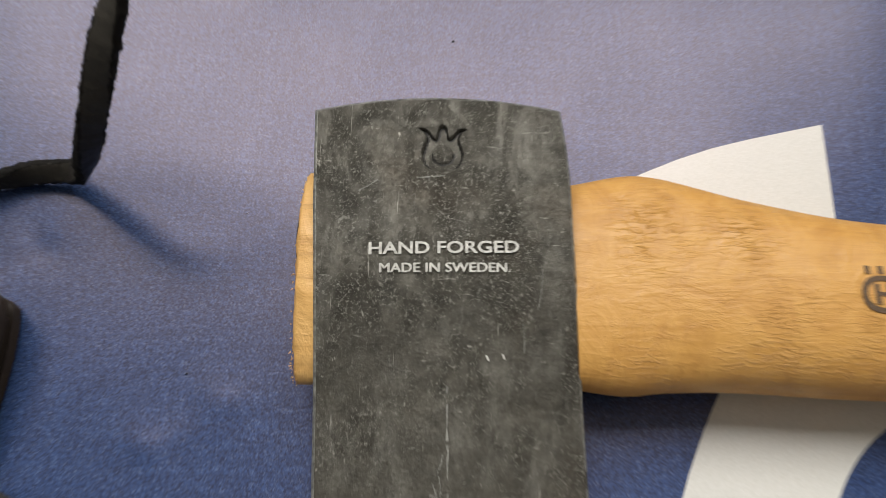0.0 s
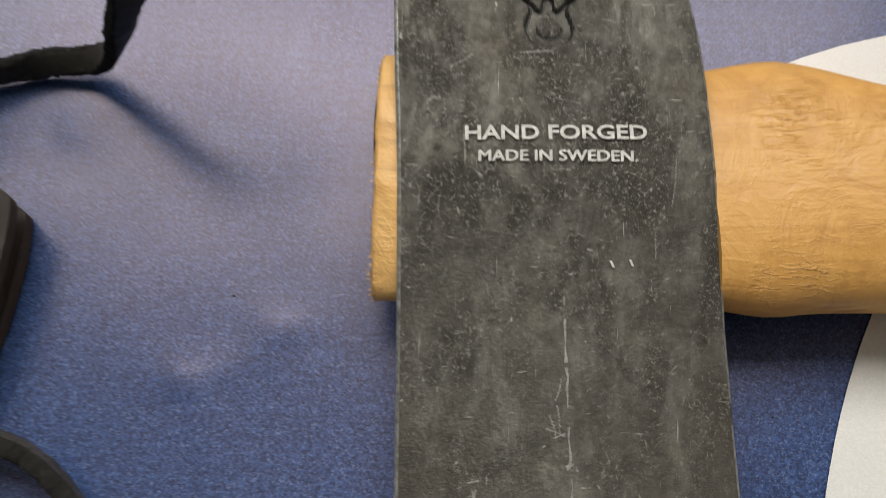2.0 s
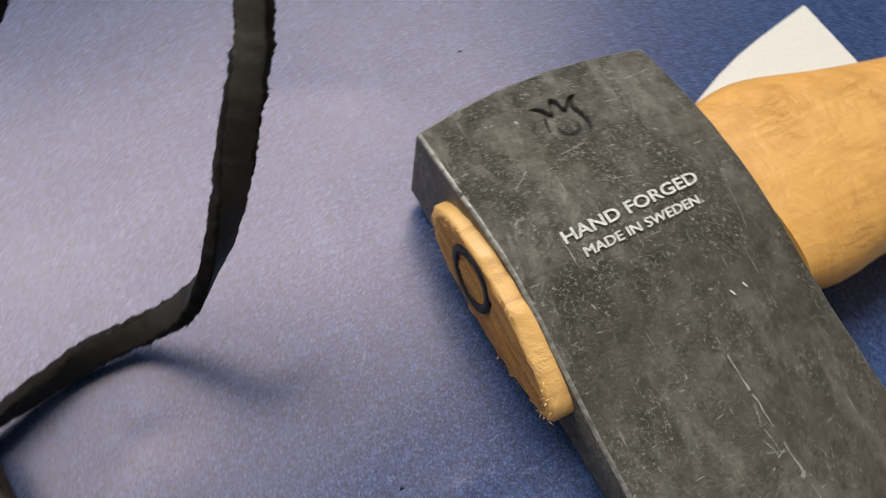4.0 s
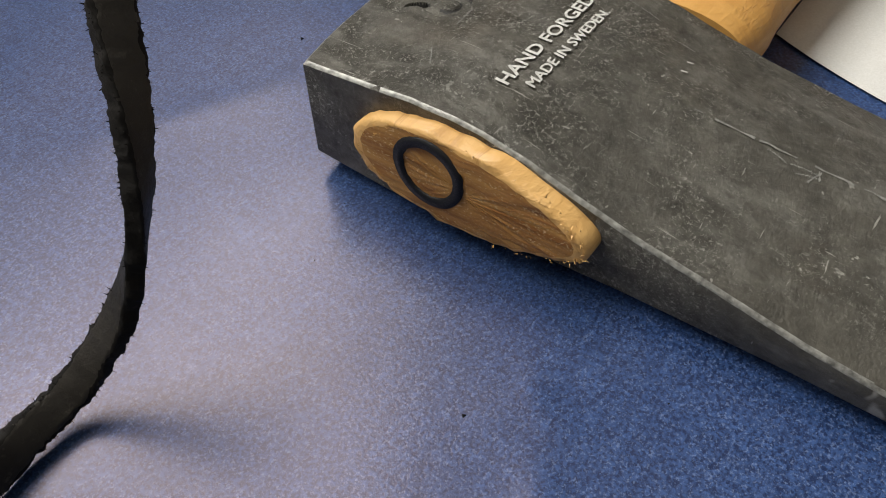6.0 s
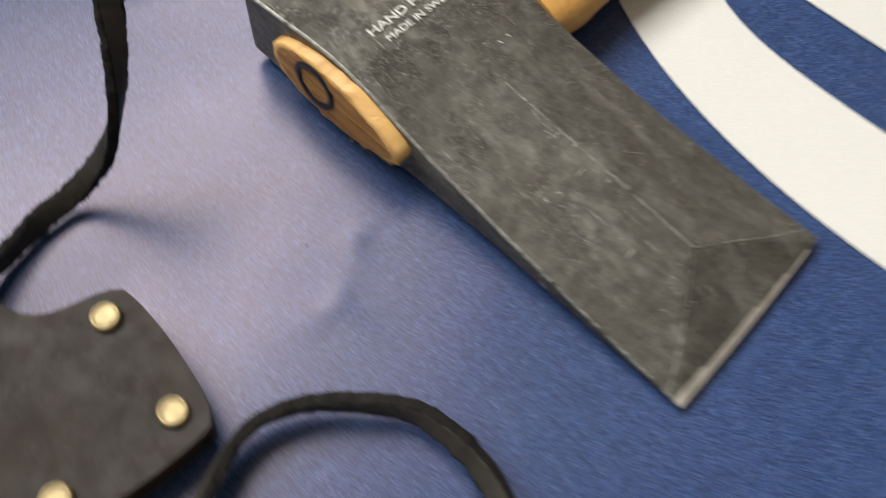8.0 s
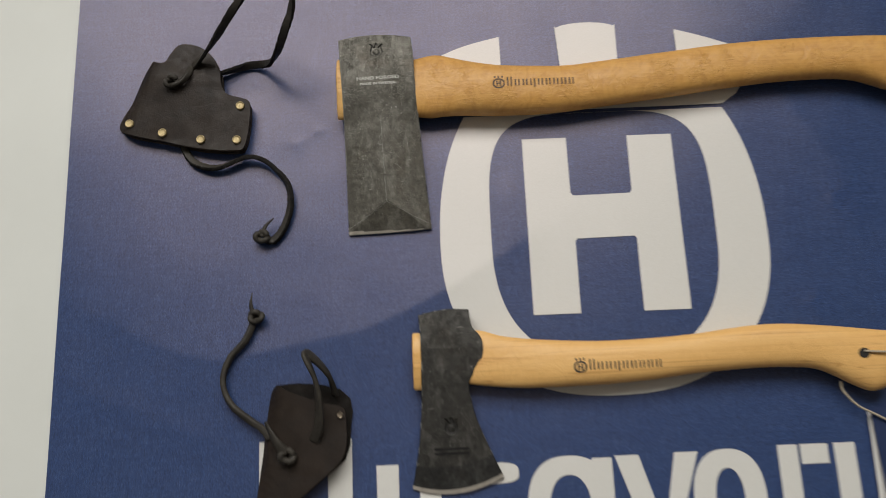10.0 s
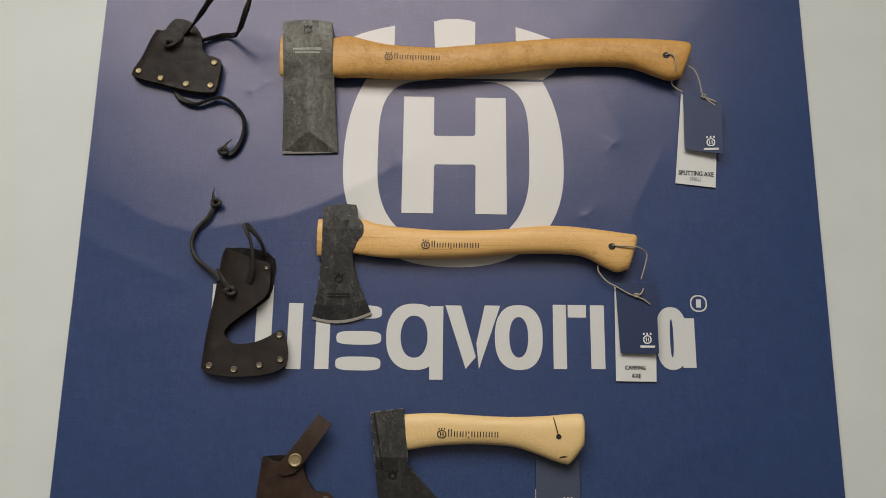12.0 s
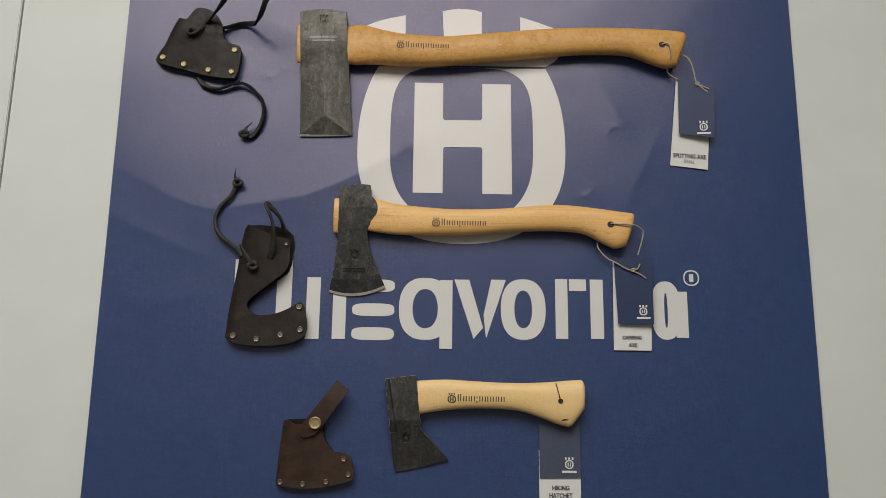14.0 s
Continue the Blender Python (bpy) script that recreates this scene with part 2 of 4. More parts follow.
GLASS.b.inputs["Transmission Weight"].default_value = 1.0


# ---- building helpers ----
def mesh_of(name, verts, faces, mats, idx=None, smooth=True):
    me = bpy.data.meshes.new(name)
    me.from_pydata([tuple(v) for v in verts], [], faces)
    for m in mats if isinstance(mats, (list, tuple)) else [mats]:
        me.materials.append(m)
    if idx is not None:
        me.polygons.foreach_set("material_index", idx)
    me.polygons.foreach_set("use_smooth", [smooth] * len(me.polygons))
    me.update()
    return me


def part(name, me, parent, label=""):
    """Links a mesh built in world places as one part under a thing."""
    at = parent.matrix_basis.translation.copy()
    up = parent.parent
    while up:
        at += up.matrix_basis.translation
        up = up.parent
    me.transform(Matrix.Translation(-at))
    ob = new(name, me)
    ob.parent = parent
    return tagged(ob, label)


def thing(name, at, label, category, group="", kind=""):
    ob = new(name)
    ob.empty_display_size = 0.01
    ob.location = at
    ob.matrix_basis = Matrix.Translation(at)
    return tagged(ob, label, category, group, kind)


def from_bm(name, bm, mats, smooth=False):
    me = bpy.data.meshes.new(name)
    bmesh.ops.recalc_face_normals(bm, faces=bm.faces[:])
    bm.to_mesh(me)
    bm.free()
    for m in mats if isinstance(mats, (list, tuple)) else [mats]:
        me.materials.append(m)
    me.polygons.foreach_set("use_smooth", [smooth] * len(me.polygons))
    return me


def box(name, x0, x1, y0, y1, z0, z1, mat, bevel=0.0):
    bm = bmesh.new()
    bmesh.ops.create_cube(bm, size=1, matrix=Matrix.LocRotScale(((x0 + x1) / 2, (y0 + y1) / 2, (z0 + z1) / 2), None, (x1 - x0, y1 - y0, z1 - z0)))
    if bevel:
        bmesh.ops.bevel(bm, geom=bm.edges[:], offset=bevel, segments=2, affect="EDGES")
    return from_bm(name, bm, mat)


def spline(pts, n, closed=False):
    """n places evenly along a smooth curve through the points."""
    p = np.array(pts, float)
    k = len(p)
    out = []
    span = k if closed else k - 1
    for i in range(span):
        a, b, c, d = [p[j % k] if closed else p[min(max(j, 0), k - 1)] for j in (i - 1, i, i + 1, i + 2)]
        for s in np.linspace(0, 1, 16, endpoint=False):
            out.append(0.5 * (2 * b + (c - a) * s + (2 * a - 5 * b + 4 * c - d) * s ** 2 + (3 * b - a - 3 * c + d) * s ** 3))
    out.append(p[0] if closed else p[-1])
    out = np.array(out)
    run = np.concatenate([[0], np.cumsum(np.linalg.norm(np.diff(out, axis=0), axis=1))])
    at = np.linspace(0, run[-1], n + 1)[:-1] if closed else np.linspace(0, run[-1], n)
    return np.stack([np.interp(at, run, out[:, j]) for j in range(p.shape[1])], 1)


def line(xs, ys):
    """A smooth function through a few pairs."""
    def f(x):
        return np.interp(x, xs, ys)
    return f


def slab(name, loops, top, bottom, mats, cell=0.01, smooth=True):
    """A sheet with the outline loops (the later ones are holes), its upper face at top(x, y), its lower one at bottom(x, y); bottom None: one skin."""
    bm = bmesh.new()
    for loop in loops:
        vs = [bm.verts.new((x, y, 0)) for x, y in loop]
        for a, b in zip(vs, vs[1:] + vs[:1]):
            bm.edges.new((a, b))
    bmesh.ops.triangle_fill(bm, use_beauty=True, use_dissolve=False, edges=bm.edges[:])
    xs, ys = [v.co.x for v in bm.verts], [v.co.y for v in bm.verts]
    for axis, lo, hi in ((0, min(xs), max(xs)), (1, min(ys), max(ys))):
        c = (math.floor(lo / cell) + 1) * cell
        while c < hi:
            co, no = [0, 0, 0], [0, 0, 0]
            co[axis], no[axis] = c, 1
            bmesh.ops.bisect_plane(bm, geom=bm.verts[:] + bm.edges[:] + bm.faces[:], dist=1e-7, plane_co=co, plane_no=no)
            c += cell
    for f in bm.faces:
        if f.normal.z < 0:
            f.normal_flip()
    bm.verts.index_update()
    flat = [(v.co.x, v.co.y) for v in bm.verts]
    n = len(flat)
    faces = [[v.index for v in f.verts] for f in bm.faces]
    rim = [(e.verts[0].index, e.verts[1].index) for e in bm.edges if len(e.link_faces) == 1]
    bm.free()
    verts = [(x, y, top(x, y)) for x, y in flat]
    if bottom:
        verts += [(x, y, bottom(x, y)) for x, y in flat]
        lower = [[i + n for i in reversed(f)] for f in faces]
        base = len(verts)
        verts += [verts[i] for i in range(n)] + [verts[i + n] for i in range(n)]
        sides = [[a + base, b + base, b + base + n, a + base + n] for a, b in rim]
        me = mesh_of(name, verts, faces + lower + sides, mats, [0] * (2 * len(faces)) + [len(mats) - 1 if isinstance(mats, list) else 0] * len(sides), smooth)
        bm = bmesh.new()
        bm.from_mesh(me)
        bmesh.ops.recalc_face_normals(bm, faces=bm.faces[:])
        bmesh.ops.delete(bm, geom=[v for v in bm.verts if not v.link_faces], context="VERTS")
        bm.to_mesh(me)
        bm.free()
        return me
    return mesh_of(name, verts, faces, mats, None, smooth)


def sweep(name, pts, wide, thick, mat, twist=0.0, n=90, sides=10, taper=0.0, ripple=0.0, square=3.5, ragged=0.0):
    """A strap or cord along a smooth curve: a rounded section, wide x thick, which turns by twist degrees on the way."""
    path = spline(pts, n)
    tan = np.gradient(path, axis=0)
    tan /= np.linalg.norm(tan, axis=1)[:, None]
    side = np.cross(tan[0], (0, 0, 1.0))
    side /= np.linalg.norm(side)
    verts, faces, hairs, tint = [], [], [], []
    rnd = random.Random(n)
    for i, (p, t) in enumerate(zip(path, tan)):
        side = side - t * side.dot(t)
        side /= np.linalg.norm(side)
        up = np.cross(side, t)
        s = i / (n - 1)
        w = radians(twist) * s
        fat = 1 - taper * s + ripple * noise.noise((i * 0.23, wide * 900, 3.1))
        for j in range(sides):
            a = 2 * math.pi * j / sides
            c, d = math.cos(a), math.sin(a)
            u = math.copysign(abs(c) ** (2 / square), c) * wide / 2 * fat
            if ragged and abs(c) > 0.5:
                u *= 1 + ragged * noise.noise((i * 0.55, j * 1.7, 9.0)) + ragged * noise.noise((i * 0.12, c * 3, 4.0))
            v = math.copysign(abs(d) ** (2 / square), d) * thick / 2 * fat
            q = p + side * (u * math.cos(w) - v * math.sin(w)) + up * (u * math.sin(w) + v * math.cos(w))
            verts.append(q)
            if ragged and abs(c) > 0.55:
                if rnd.random() < 0.8:
                    d = (q - p) / np.linalg.norm(q - p) + np.array([rnd.uniform(-0.9, 0.9) for _ in range(3)])
                    hairs.append((q - (q - p) * 0.06, d * rnd.uniform(0.1, 1.0) ** 2 * 0.0006, t * 0.00014))
    for i in range(n - 1):
        for j in range(sides):
            k = (j + 1) % sides
            faces.append([i * sides + j, i * sides + k, (i + 1) * sides + k, (i + 1) * sides + j])
            tint.append(1 if ragged and abs(math.cos(2 * math.pi * (j + 0.5) / sides)) > 0.62 + 0.22 * noise.noise((i * 0.21, j, 1.0)) else 0)
    faces += [list(range(sides))[::-1], [(n - 1) * sides + j for j in range(sides)]]
    tint += [0, 0]
    for root, d, w in hairs:
        k = len(verts)
        verts += [root + w, root - w, root + d]
        faces.append([k, k + 1, k + 2])
        tint.append(1)
    return mesh_of(name, verts, faces, [mat, SUEDE], tint)


def rivet(name, x, y, z, r, mat, high=0.0016):
    """A flat rivet head with a raised, rounded rim."""
    verts, faces = [], []
    prof = [(1.0, -1.2), (1.0, 0.35), (0.96, 0.72), (0.88, 0.94), (0.80, 0.96), (0.76, 0.86), (0.45, 0.84), (0.15, 0.84)]
    for rr, h in prof:
        for j in range(24):
            a = 2 * math.pi * j / 24
            verts.append((x + r * rr * math.cos(a), y + r * rr * math.sin(a), z + high * h))
    for i in range(len(prof) - 1):
        for j in range(24):
            k = (j + 1) % 24
            faces.append([i * 24 + j, i * 24 + k, (i + 1) * 24 + k, (i + 1) * 24 + j])
    faces.append([(len(prof) - 1) * 24 + j for j in range(24)])
    return mesh_of(name, verts, faces, mat)


def lettering(name, words, x0, x1, y0, y1, surface, mat, turn=0.0, bold=0.0, double=0.0):
    """Words in the built-in font, fitted into a box and laid on surface(x, y). double: how far a second strike is shifted, for bold strokes."""
    cu = bpy.data.curves.new(name, "FONT")
    cu.body = words
    cu.resolution_u = 3
    cu.offset = bold
    ob = bpy.data.objects.new(name, cu)
    scene.collection.objects.link(ob)
    me = bpy.data.meshes.new_from_object(ob.evaluated_get(bpy.context.evaluated_depsgraph_get()))
    bpy.data.objects.remove(ob)
    co = np.array([v.co[:] for v in me.vertices])
    lo, hi = co.min(0), co.max(0)
    c, s = math.cos(radians(turn)), math.sin(radians(turn))
    for v in me.vertices:
        x = x0 + (v.co.x - lo[0]) / (hi[0] - lo[0]) * (x1 - x0)
        y = y0 + (v.co.y - lo[1]) / (hi[1] - lo[1]) * (y1 - y0)
        dx, dy = x - x0, y - y0
        x, y = x0 + dx * c - dy * s, y0 + dx * s + dy * c
        v.co = (x, y, surface(x, y))
    me.materials.clear()
    me.materials.append(mat)
    if double:
        bm = bmesh.new()
        bm.from_mesh(me)
        again = bmesh.ops.duplicate(bm, geom=bm.verts[:] + bm.edges[:] + bm.faces[:])["geom"]
        bmesh.ops.translate(bm, verts=[g for g in again if isinstance(g, bmesh.types.BMVert)], vec=(double, double * 0.4, 0.00003))
        bm.to_mesh(me)
        bm.free()
    return me


def arc(cx, cy, rx, ry, a0, a1, n, power=2.0):
    out = []
    for i in range(n):
        a = radians(a0 + (a1 - a0) * i / (n - 1))
        c, s = math.cos(a), math.sin(a)
        out.append((cx + rx * math.copysign(abs(c) ** (2 / power), c), cy + ry * math.copysign(abs(s) ** (2 / power), s)))
    return out


def rect(x0, x1, y0, y1, lean=0.0):
    return [(x0, y0), (x1, y0), (x1 + lean, y1), (x0 + lean, y1)]


# ---- room: unseen shell, added to hold the window and set the bounce light ----
def wall(name, *boxes):
    bm = bmesh.new()
    for x0, x1, y0, y1, z0, z1 in boxes:
        bmesh.ops.create_cube(bm, size=1, matrix=Matrix.LocRotScale(((x0 + x1) / 2, (y0 + y1) / 2, (z0 + z1) / 2), None, (x1 - x0, y1 - y0, z1 - z0)))
    ob = new(name, from_bm(name, bm, FLOORING if name == "floor" else PAINT))
    return tagged(ob, kind="structure")


FLOOR, CEIL = -0.75, 3.20
wall("wall_north", (-2.4, WIN[0], 1.0, 1.15, FLOOR, CEIL), (WIN[1], 2.6, 1.0, 1.15, FLOOR, CEIL),
     (WIN[0], WIN[1], 1.0, 1.15, FLOOR, WIN[2]), (WIN[0], WIN[1], 1.0, 1.15, WIN[3], CEIL))
wall("wall_south", (-2.4, 2.6, -2.75, -2.6, FLOOR, CEIL))
wall("wall_west", (-2.55, -2.4, -2.75, 1.15, FLOOR, CEIL))
wall("wall_east", (2.6, 2.75, -2.75, 1.15, FLOOR, CEIL))
wall("floor", (-2.55, 2.75, -2.75, 1.15, FLOOR - 0.1, FLOOR))
wall("ceiling", (-2.55, 2.75, -2.75, 1.15, CEIL, CEIL + 0.1))

window = thing("window_1", ((WIN[0] + WIN[1]) / 2, 1.07, WIN[2]), "", "", kind="structure")
for x in (WIN[0] + 0.025, (WIN[0] + WIN[1]) / 2, WIN[1] - 0.025):
    part("window_frame", box("window_frame", x - 0.022, x + 0.022, 1.05, 1.10, WIN[2] + 0.05, WIN[3] - 0.05, BOARD, 0.003), window)
for z in (WIN[2] + 0.025, WIN[3] - 0.025):
    part("window_frame", box("window_frame", WIN[0] + 0.002, WIN[1] - 0.002, 1.05, 1.10, z - 0.022, z + 0.022, BOARD, 0.003), window)
for x0, x1 in ((WIN[0] + 0.05, (WIN[0] + WIN[1]) / 2 - 0.024), ((WIN[0] + WIN[1]) / 2 + 0.024, WIN[1] - 0.05)):
    pane = part("pane", box("pane", x0, x1, 1.072, 1.078, WIN[2] + 0.05, WIN[3] - 0.05, GLASS.m), window)
    pane.visible_shadow = False

# ---- table and banner ----
table = thing("table", (0.17, -0.25, FLOOR), "white laminate table under the navy banner", "table")
part("tabletop", box("tabletop", -0.402, 1.25, -1.15, 0.9, -0.03, -0.0034, BOARD, 0.001), table)
for x in (-0.35, 1.18):
    for y in (-1.08, 0.83):
        part("leg", box("leg", x - 0.03, x + 0.03, y - 0.03, y + 0.03, FLOOR, -0.03, BOARD, 0.004), table)
side_table = thing("side_table", (-0.85, -0.25, FLOOR), "white laminate table pushed against the other table", "table")
part("tabletop", box("tabletop", -1.35, -0.4045, -1.15, 0.9, -0.03, -0.0030, BOARD, 0.001), side_table)
for x in (-1.3, -0.48):
    for y in (-1.08, 0.83):
        part("leg", box("leg", x - 0.03, x + 0.03, y - 0.03, y + 0.03, FLOOR, -0.03, BOARD, 0.004), side_table)

crease = line((-0.30, -0.264, -0.229, -0.194, -0.160, -0.133, -0.094, -0.028, 0.010, 0.046, 0.075, 0.16),
              (-0.116, -0.132, -0.148, -0.168, -0.181, -0.186, -0.179, -0.168, -0.153, -0.135, -0.118, -0.07))
FOLDS = ((-0.25, -0.201, -0.134, -0.249, 0.0007, 0.016), (-0.232, -0.306, -0.13, -0.290, 0.0006, 0.020), (0.328, 0.021, 0.380, -0.067, 0.0008, 0.014), (0.42, -0.08, 0.376, -0.172, 0.0007, 0.014),
         (0.094, -0.050, 0.103, -0.099, 0.0009, 0.006), (0.358, -0.465, 0.505, -0.403, 0.0006, 0.020), (-0.060, 0.116, -0.018, 0.095, 0.0005, 0.008), (0.330, -0.40, 0.395, -0.47, 0.0006, 0.015),
         (0.50, -0.05, 0.56, -0.25, 0.0005, 0.030), (-0.15, -0.36, -0.11, -0.47, 0.0006, 0.018))  # soft wrinkles: from x, y, to x, y, height, reach


DENTS = ((-0.0750, -0.0090, 0.0050, 0.00055), (-0.0600, 0.0022, 0.0045, 0.00045), (-0.1130, 0.0420, 0.0060, -0.0004), (0.36, -0.07, 0.006, 0.0007), (0.33, -0.16, 0.007, 0.0007))  # small kinks: x, y, reach, height


def lie(x, y):
    """Height of the banner cloth: one sharp fold, a few shallow waves and dents."""
    d = y - float(crease(x))
    fold = 0.0026 * math.exp(-abs(d) / 0.05) * min(1, max(0, (x + 0.27) / 0.15)) * min(1, max(0, (0.17 - x) / 0.12))
    wave = 0.0007 * noise.noise((x * 7, y * 7, 0.3)) + 0.00016 * noise.noise((x * 22, y * 22, 5.1))
    ridge = 0.0008 * math.sqrt(noise.noise((x * 8 + 3, y * 8, 2.2)) ** 2 + 0.004) + 0.0002 * math.sqrt(noise.noise((x * 19, y * 19 + 5, 7.7)) ** 2 + 0.01)
    for px, py, r, h in DENTS:
        wave += h * math.exp(-math.hypot(x - px, y - py) / r) * (1 + 0.6 * math.sin(3 * math.atan2(y - py, x - px) + px * 90))
    for x0, y0, x1, y1, h, r in FOLDS:
        t = ((x - x0) * (x1 - x0) + (y - y0) * (y1 - y0)) / ((x1 - x0) ** 2 + (y1 - y0) ** 2)
        if -1 < t < 2:
            off = math.hypot(x - x0 - t * (x1 - x0), y - y0 - t * (y1 - y0))
            wave += h * math.exp(-math.sqrt(off * off + 4e-6) / r) * math.exp(-((t - 0.5) / 0.55) ** 4)
    return fold + wave - ridge + 0.0002


banner = thing("banner", (0.17, -0.25, 0), "navy blue vinyl banner with a large white emblem, slightly creased", "banner")
cloth_x, cloth_y = np.linspace(-0.2637, 0.603, 310), np.linspace(-0.95, 0.42, 490)
cv = [(x, y, lie(x, y)) for y in cloth_y for x in cloth_x]
nx = len(cloth_x)
cf = [[j * nx + i, j * nx + i + 1, (j + 1) * nx + i + 1, (j + 1) * nx + i] for j in range(len(cloth_y) - 1) for i in range(nx - 1)]
cloth = part("cloth", mesh_of("cloth", cv, cf, BLUE), banner)


def printed(name, loops, lift=0.0007, mat=None, cell=0.008):
    return part(name, slab(name, loops, lambda x, y: lie(x, y) + lift, None, mat or WHITE, cell), banner, "white print")


# emblem: a broad ring, a crown above it and two uprights with a bar inside
RX = 0.171
outer = arc(RX, -0.100, 0.1315, 0.1245, 180, 360, 40, 2.35) + arc(RX, -0.100, 0.1315, 0.172, 2, 52, 24, 2.22)
outer = [p for p in outer if p[1] < 0.0118]
outer += [(2 * RX - x, y) for x, y in reversed(outer[40:])]
inner = arc(RX, -0.100, 0.0905, 0.098, 180, 360, 40, 2.5) + arc(RX, -0.100, 0.0905, 0.1085, 0, 180, 60, 4.2)[1:-1]
printed("ring", [outer, inner[::-1]])
mid = [(0.1473, 0.042), (0.1446, 0.0882)] + arc(0.1705, 0.085, 0.026, 0.0062, 160, 20, 8) + [(0.1964, 0.0882), (0.1958, 0.042)]
printed("crown", [[(0.063, 0.0112), (0.050, 0.020), (0.036, 0.040), (0.028, 0.0560)] + spline([(0.028, 0.0560), (0.062, 0.0715), (0.0967, 0.0805)], 8).tolist()[1:]
                  + [(0.0968, 0.045), (0.1473, 0.042)] + mid[1:-1] + [(0.1958, 0.042), (0.2465, 0.045)]
                  + spline([(0.2462, 0.0811), (0.275, 0.0715), (0.314, 0.0560)], 8).tolist() + [(0.306, 0.040), (0.292, 0.020), (0.2790, 0.0112)]], 0.0010)
printed("emblem_bar", [[(0.1102, -0.16), (0.1475, -0.16), (0.1478, -0.1018), (0.1495, -0.0995), (0.1955, -0.0990), (0.1972, -0.1012), (0.1972, -0.16), (0.2345, -0.16),
                      (0.2337, -0.0133), (0.1970, -0.0133), (0.1968, -0.0605), (0.1950, -0.0628), (0.1490, -0.0633), (0.1470, -0.0612), (0.1468, -0.0132), (0.1102, -0.0132)]])


def base(x):
    return -0.3450 + 0.0135 * (x + 0.105)


def oval(x0, x1, y0, y1, w, h):
    cx, cy, rx, ry = (x0 + x1) / 2, (y0 + y1) / 2, (x1 - x0) / 2, (y1 - y0) / 2
    return [arc(cx, cy, rx, ry, 0, 354, 60, 2.4), arc(cx, cy, rx - w, ry - h, 0, 354, 60, 2.2)[::-1]]


# row of plain white blocks under the emblem
for x0, x1, top_y in ((-0.1035, -0.0860, -0.248), (-0.0520, -0.0337, -0.248), (-0.0155, 0.0010, -0.2688), (0.0165, 0.0325, -0.2688),
                      (0.2864, 0.3015, -0.2665), (0.3290, 0.3450, -0.2665)):
    printed("block", [rect(x0, x1, base(x0), top_y)])
printed("block", [rect(0.146, 0.1612, -0.3535, -0.2700)], 0.0010)
for y0 in (-0.3440, -0.3150, -0.2855):
    printed("block", [arc(0.0655, y0 + 0.0075, 0.0255, 0.0078, 0, 350, 36, 3.5)])
for x0, x1 in ((0.0965, 0.1600), (0.2200, 0.2745), (0.4030, 0.4400)):
    printed("oval", oval(x0, x1, base(x0) - 0.0008, -0.2675, 0.0165, 0.014))
printed("block", [[(0.1634, -0.2690), (0.1815, -0.2690), (0.1985, -0.3275), (0.1870, base(0.19))]])
printed("block", [[(0.2262, -0.2685), (0.2085, -0.2685), (0.1990, -0.3120), (0.2020, base(0.2))]])
printed("block", [rect(0.3035, 0.3245, -0.2810, -0.2665)])
printed("block", [rect(0.4330, 0.4480, -0.3365, -0.2800)], 0.0010)
printed("small_ring", oval(0.4445, 0.4640, -0.2725, -0.2530, 0.0016, 0.0016))
printed("small_dot", [rect(0.4515, 0.4570, -0.2675, -0.2580)])


# ---- axes ----
def fray(name, pts, wide, count, long, mat, seed):
    """Loose fibres along the raw edges of a strap."""
    rnd = random.Random(seed)
    path = spline(pts, 200)
    verts, faces = [], []
    for _ in range(count):
        p = path[rnd.randrange(200)]
        d = Vector((rnd.uniform(-1, 1), rnd.uniform(-1, 1), rnd.uniform(-0.6, 0.9))).normalized()
        q = Vector(p) + d * wide * 0.42
        e = q + d * rnd.uniform(0.3, 1.0) * long
        w = Vector((rnd.uniform(-1, 1), rnd.uniform(-1, 1), rnd.uniform(-1, 1))).cross(d).normalized() * 0.00016
        k = len(verts)
        verts += [q + w, q - w, q + d.cross(w), e]
        faces += [[k, k + 1, k + 3], [k + 1, k + 2, k + 3], [k + 2, k, k + 3]]
    return mesh_of(name, verts, faces, mat, smooth=False)


STAMP_HALF = ((0.0, 8.6), (1.0, 7.6), (1.35, 5.6), (1.9, 4.7), (2.9, 5.7), (4.2, 7.2), (6.2, 7.4), (4.7, 6.3), (4.1, 4.6), (4.7, 2.4), (5.2, 0.0), (4.4, -2.9), (2.3, -4.7), (0.0, -5.2))


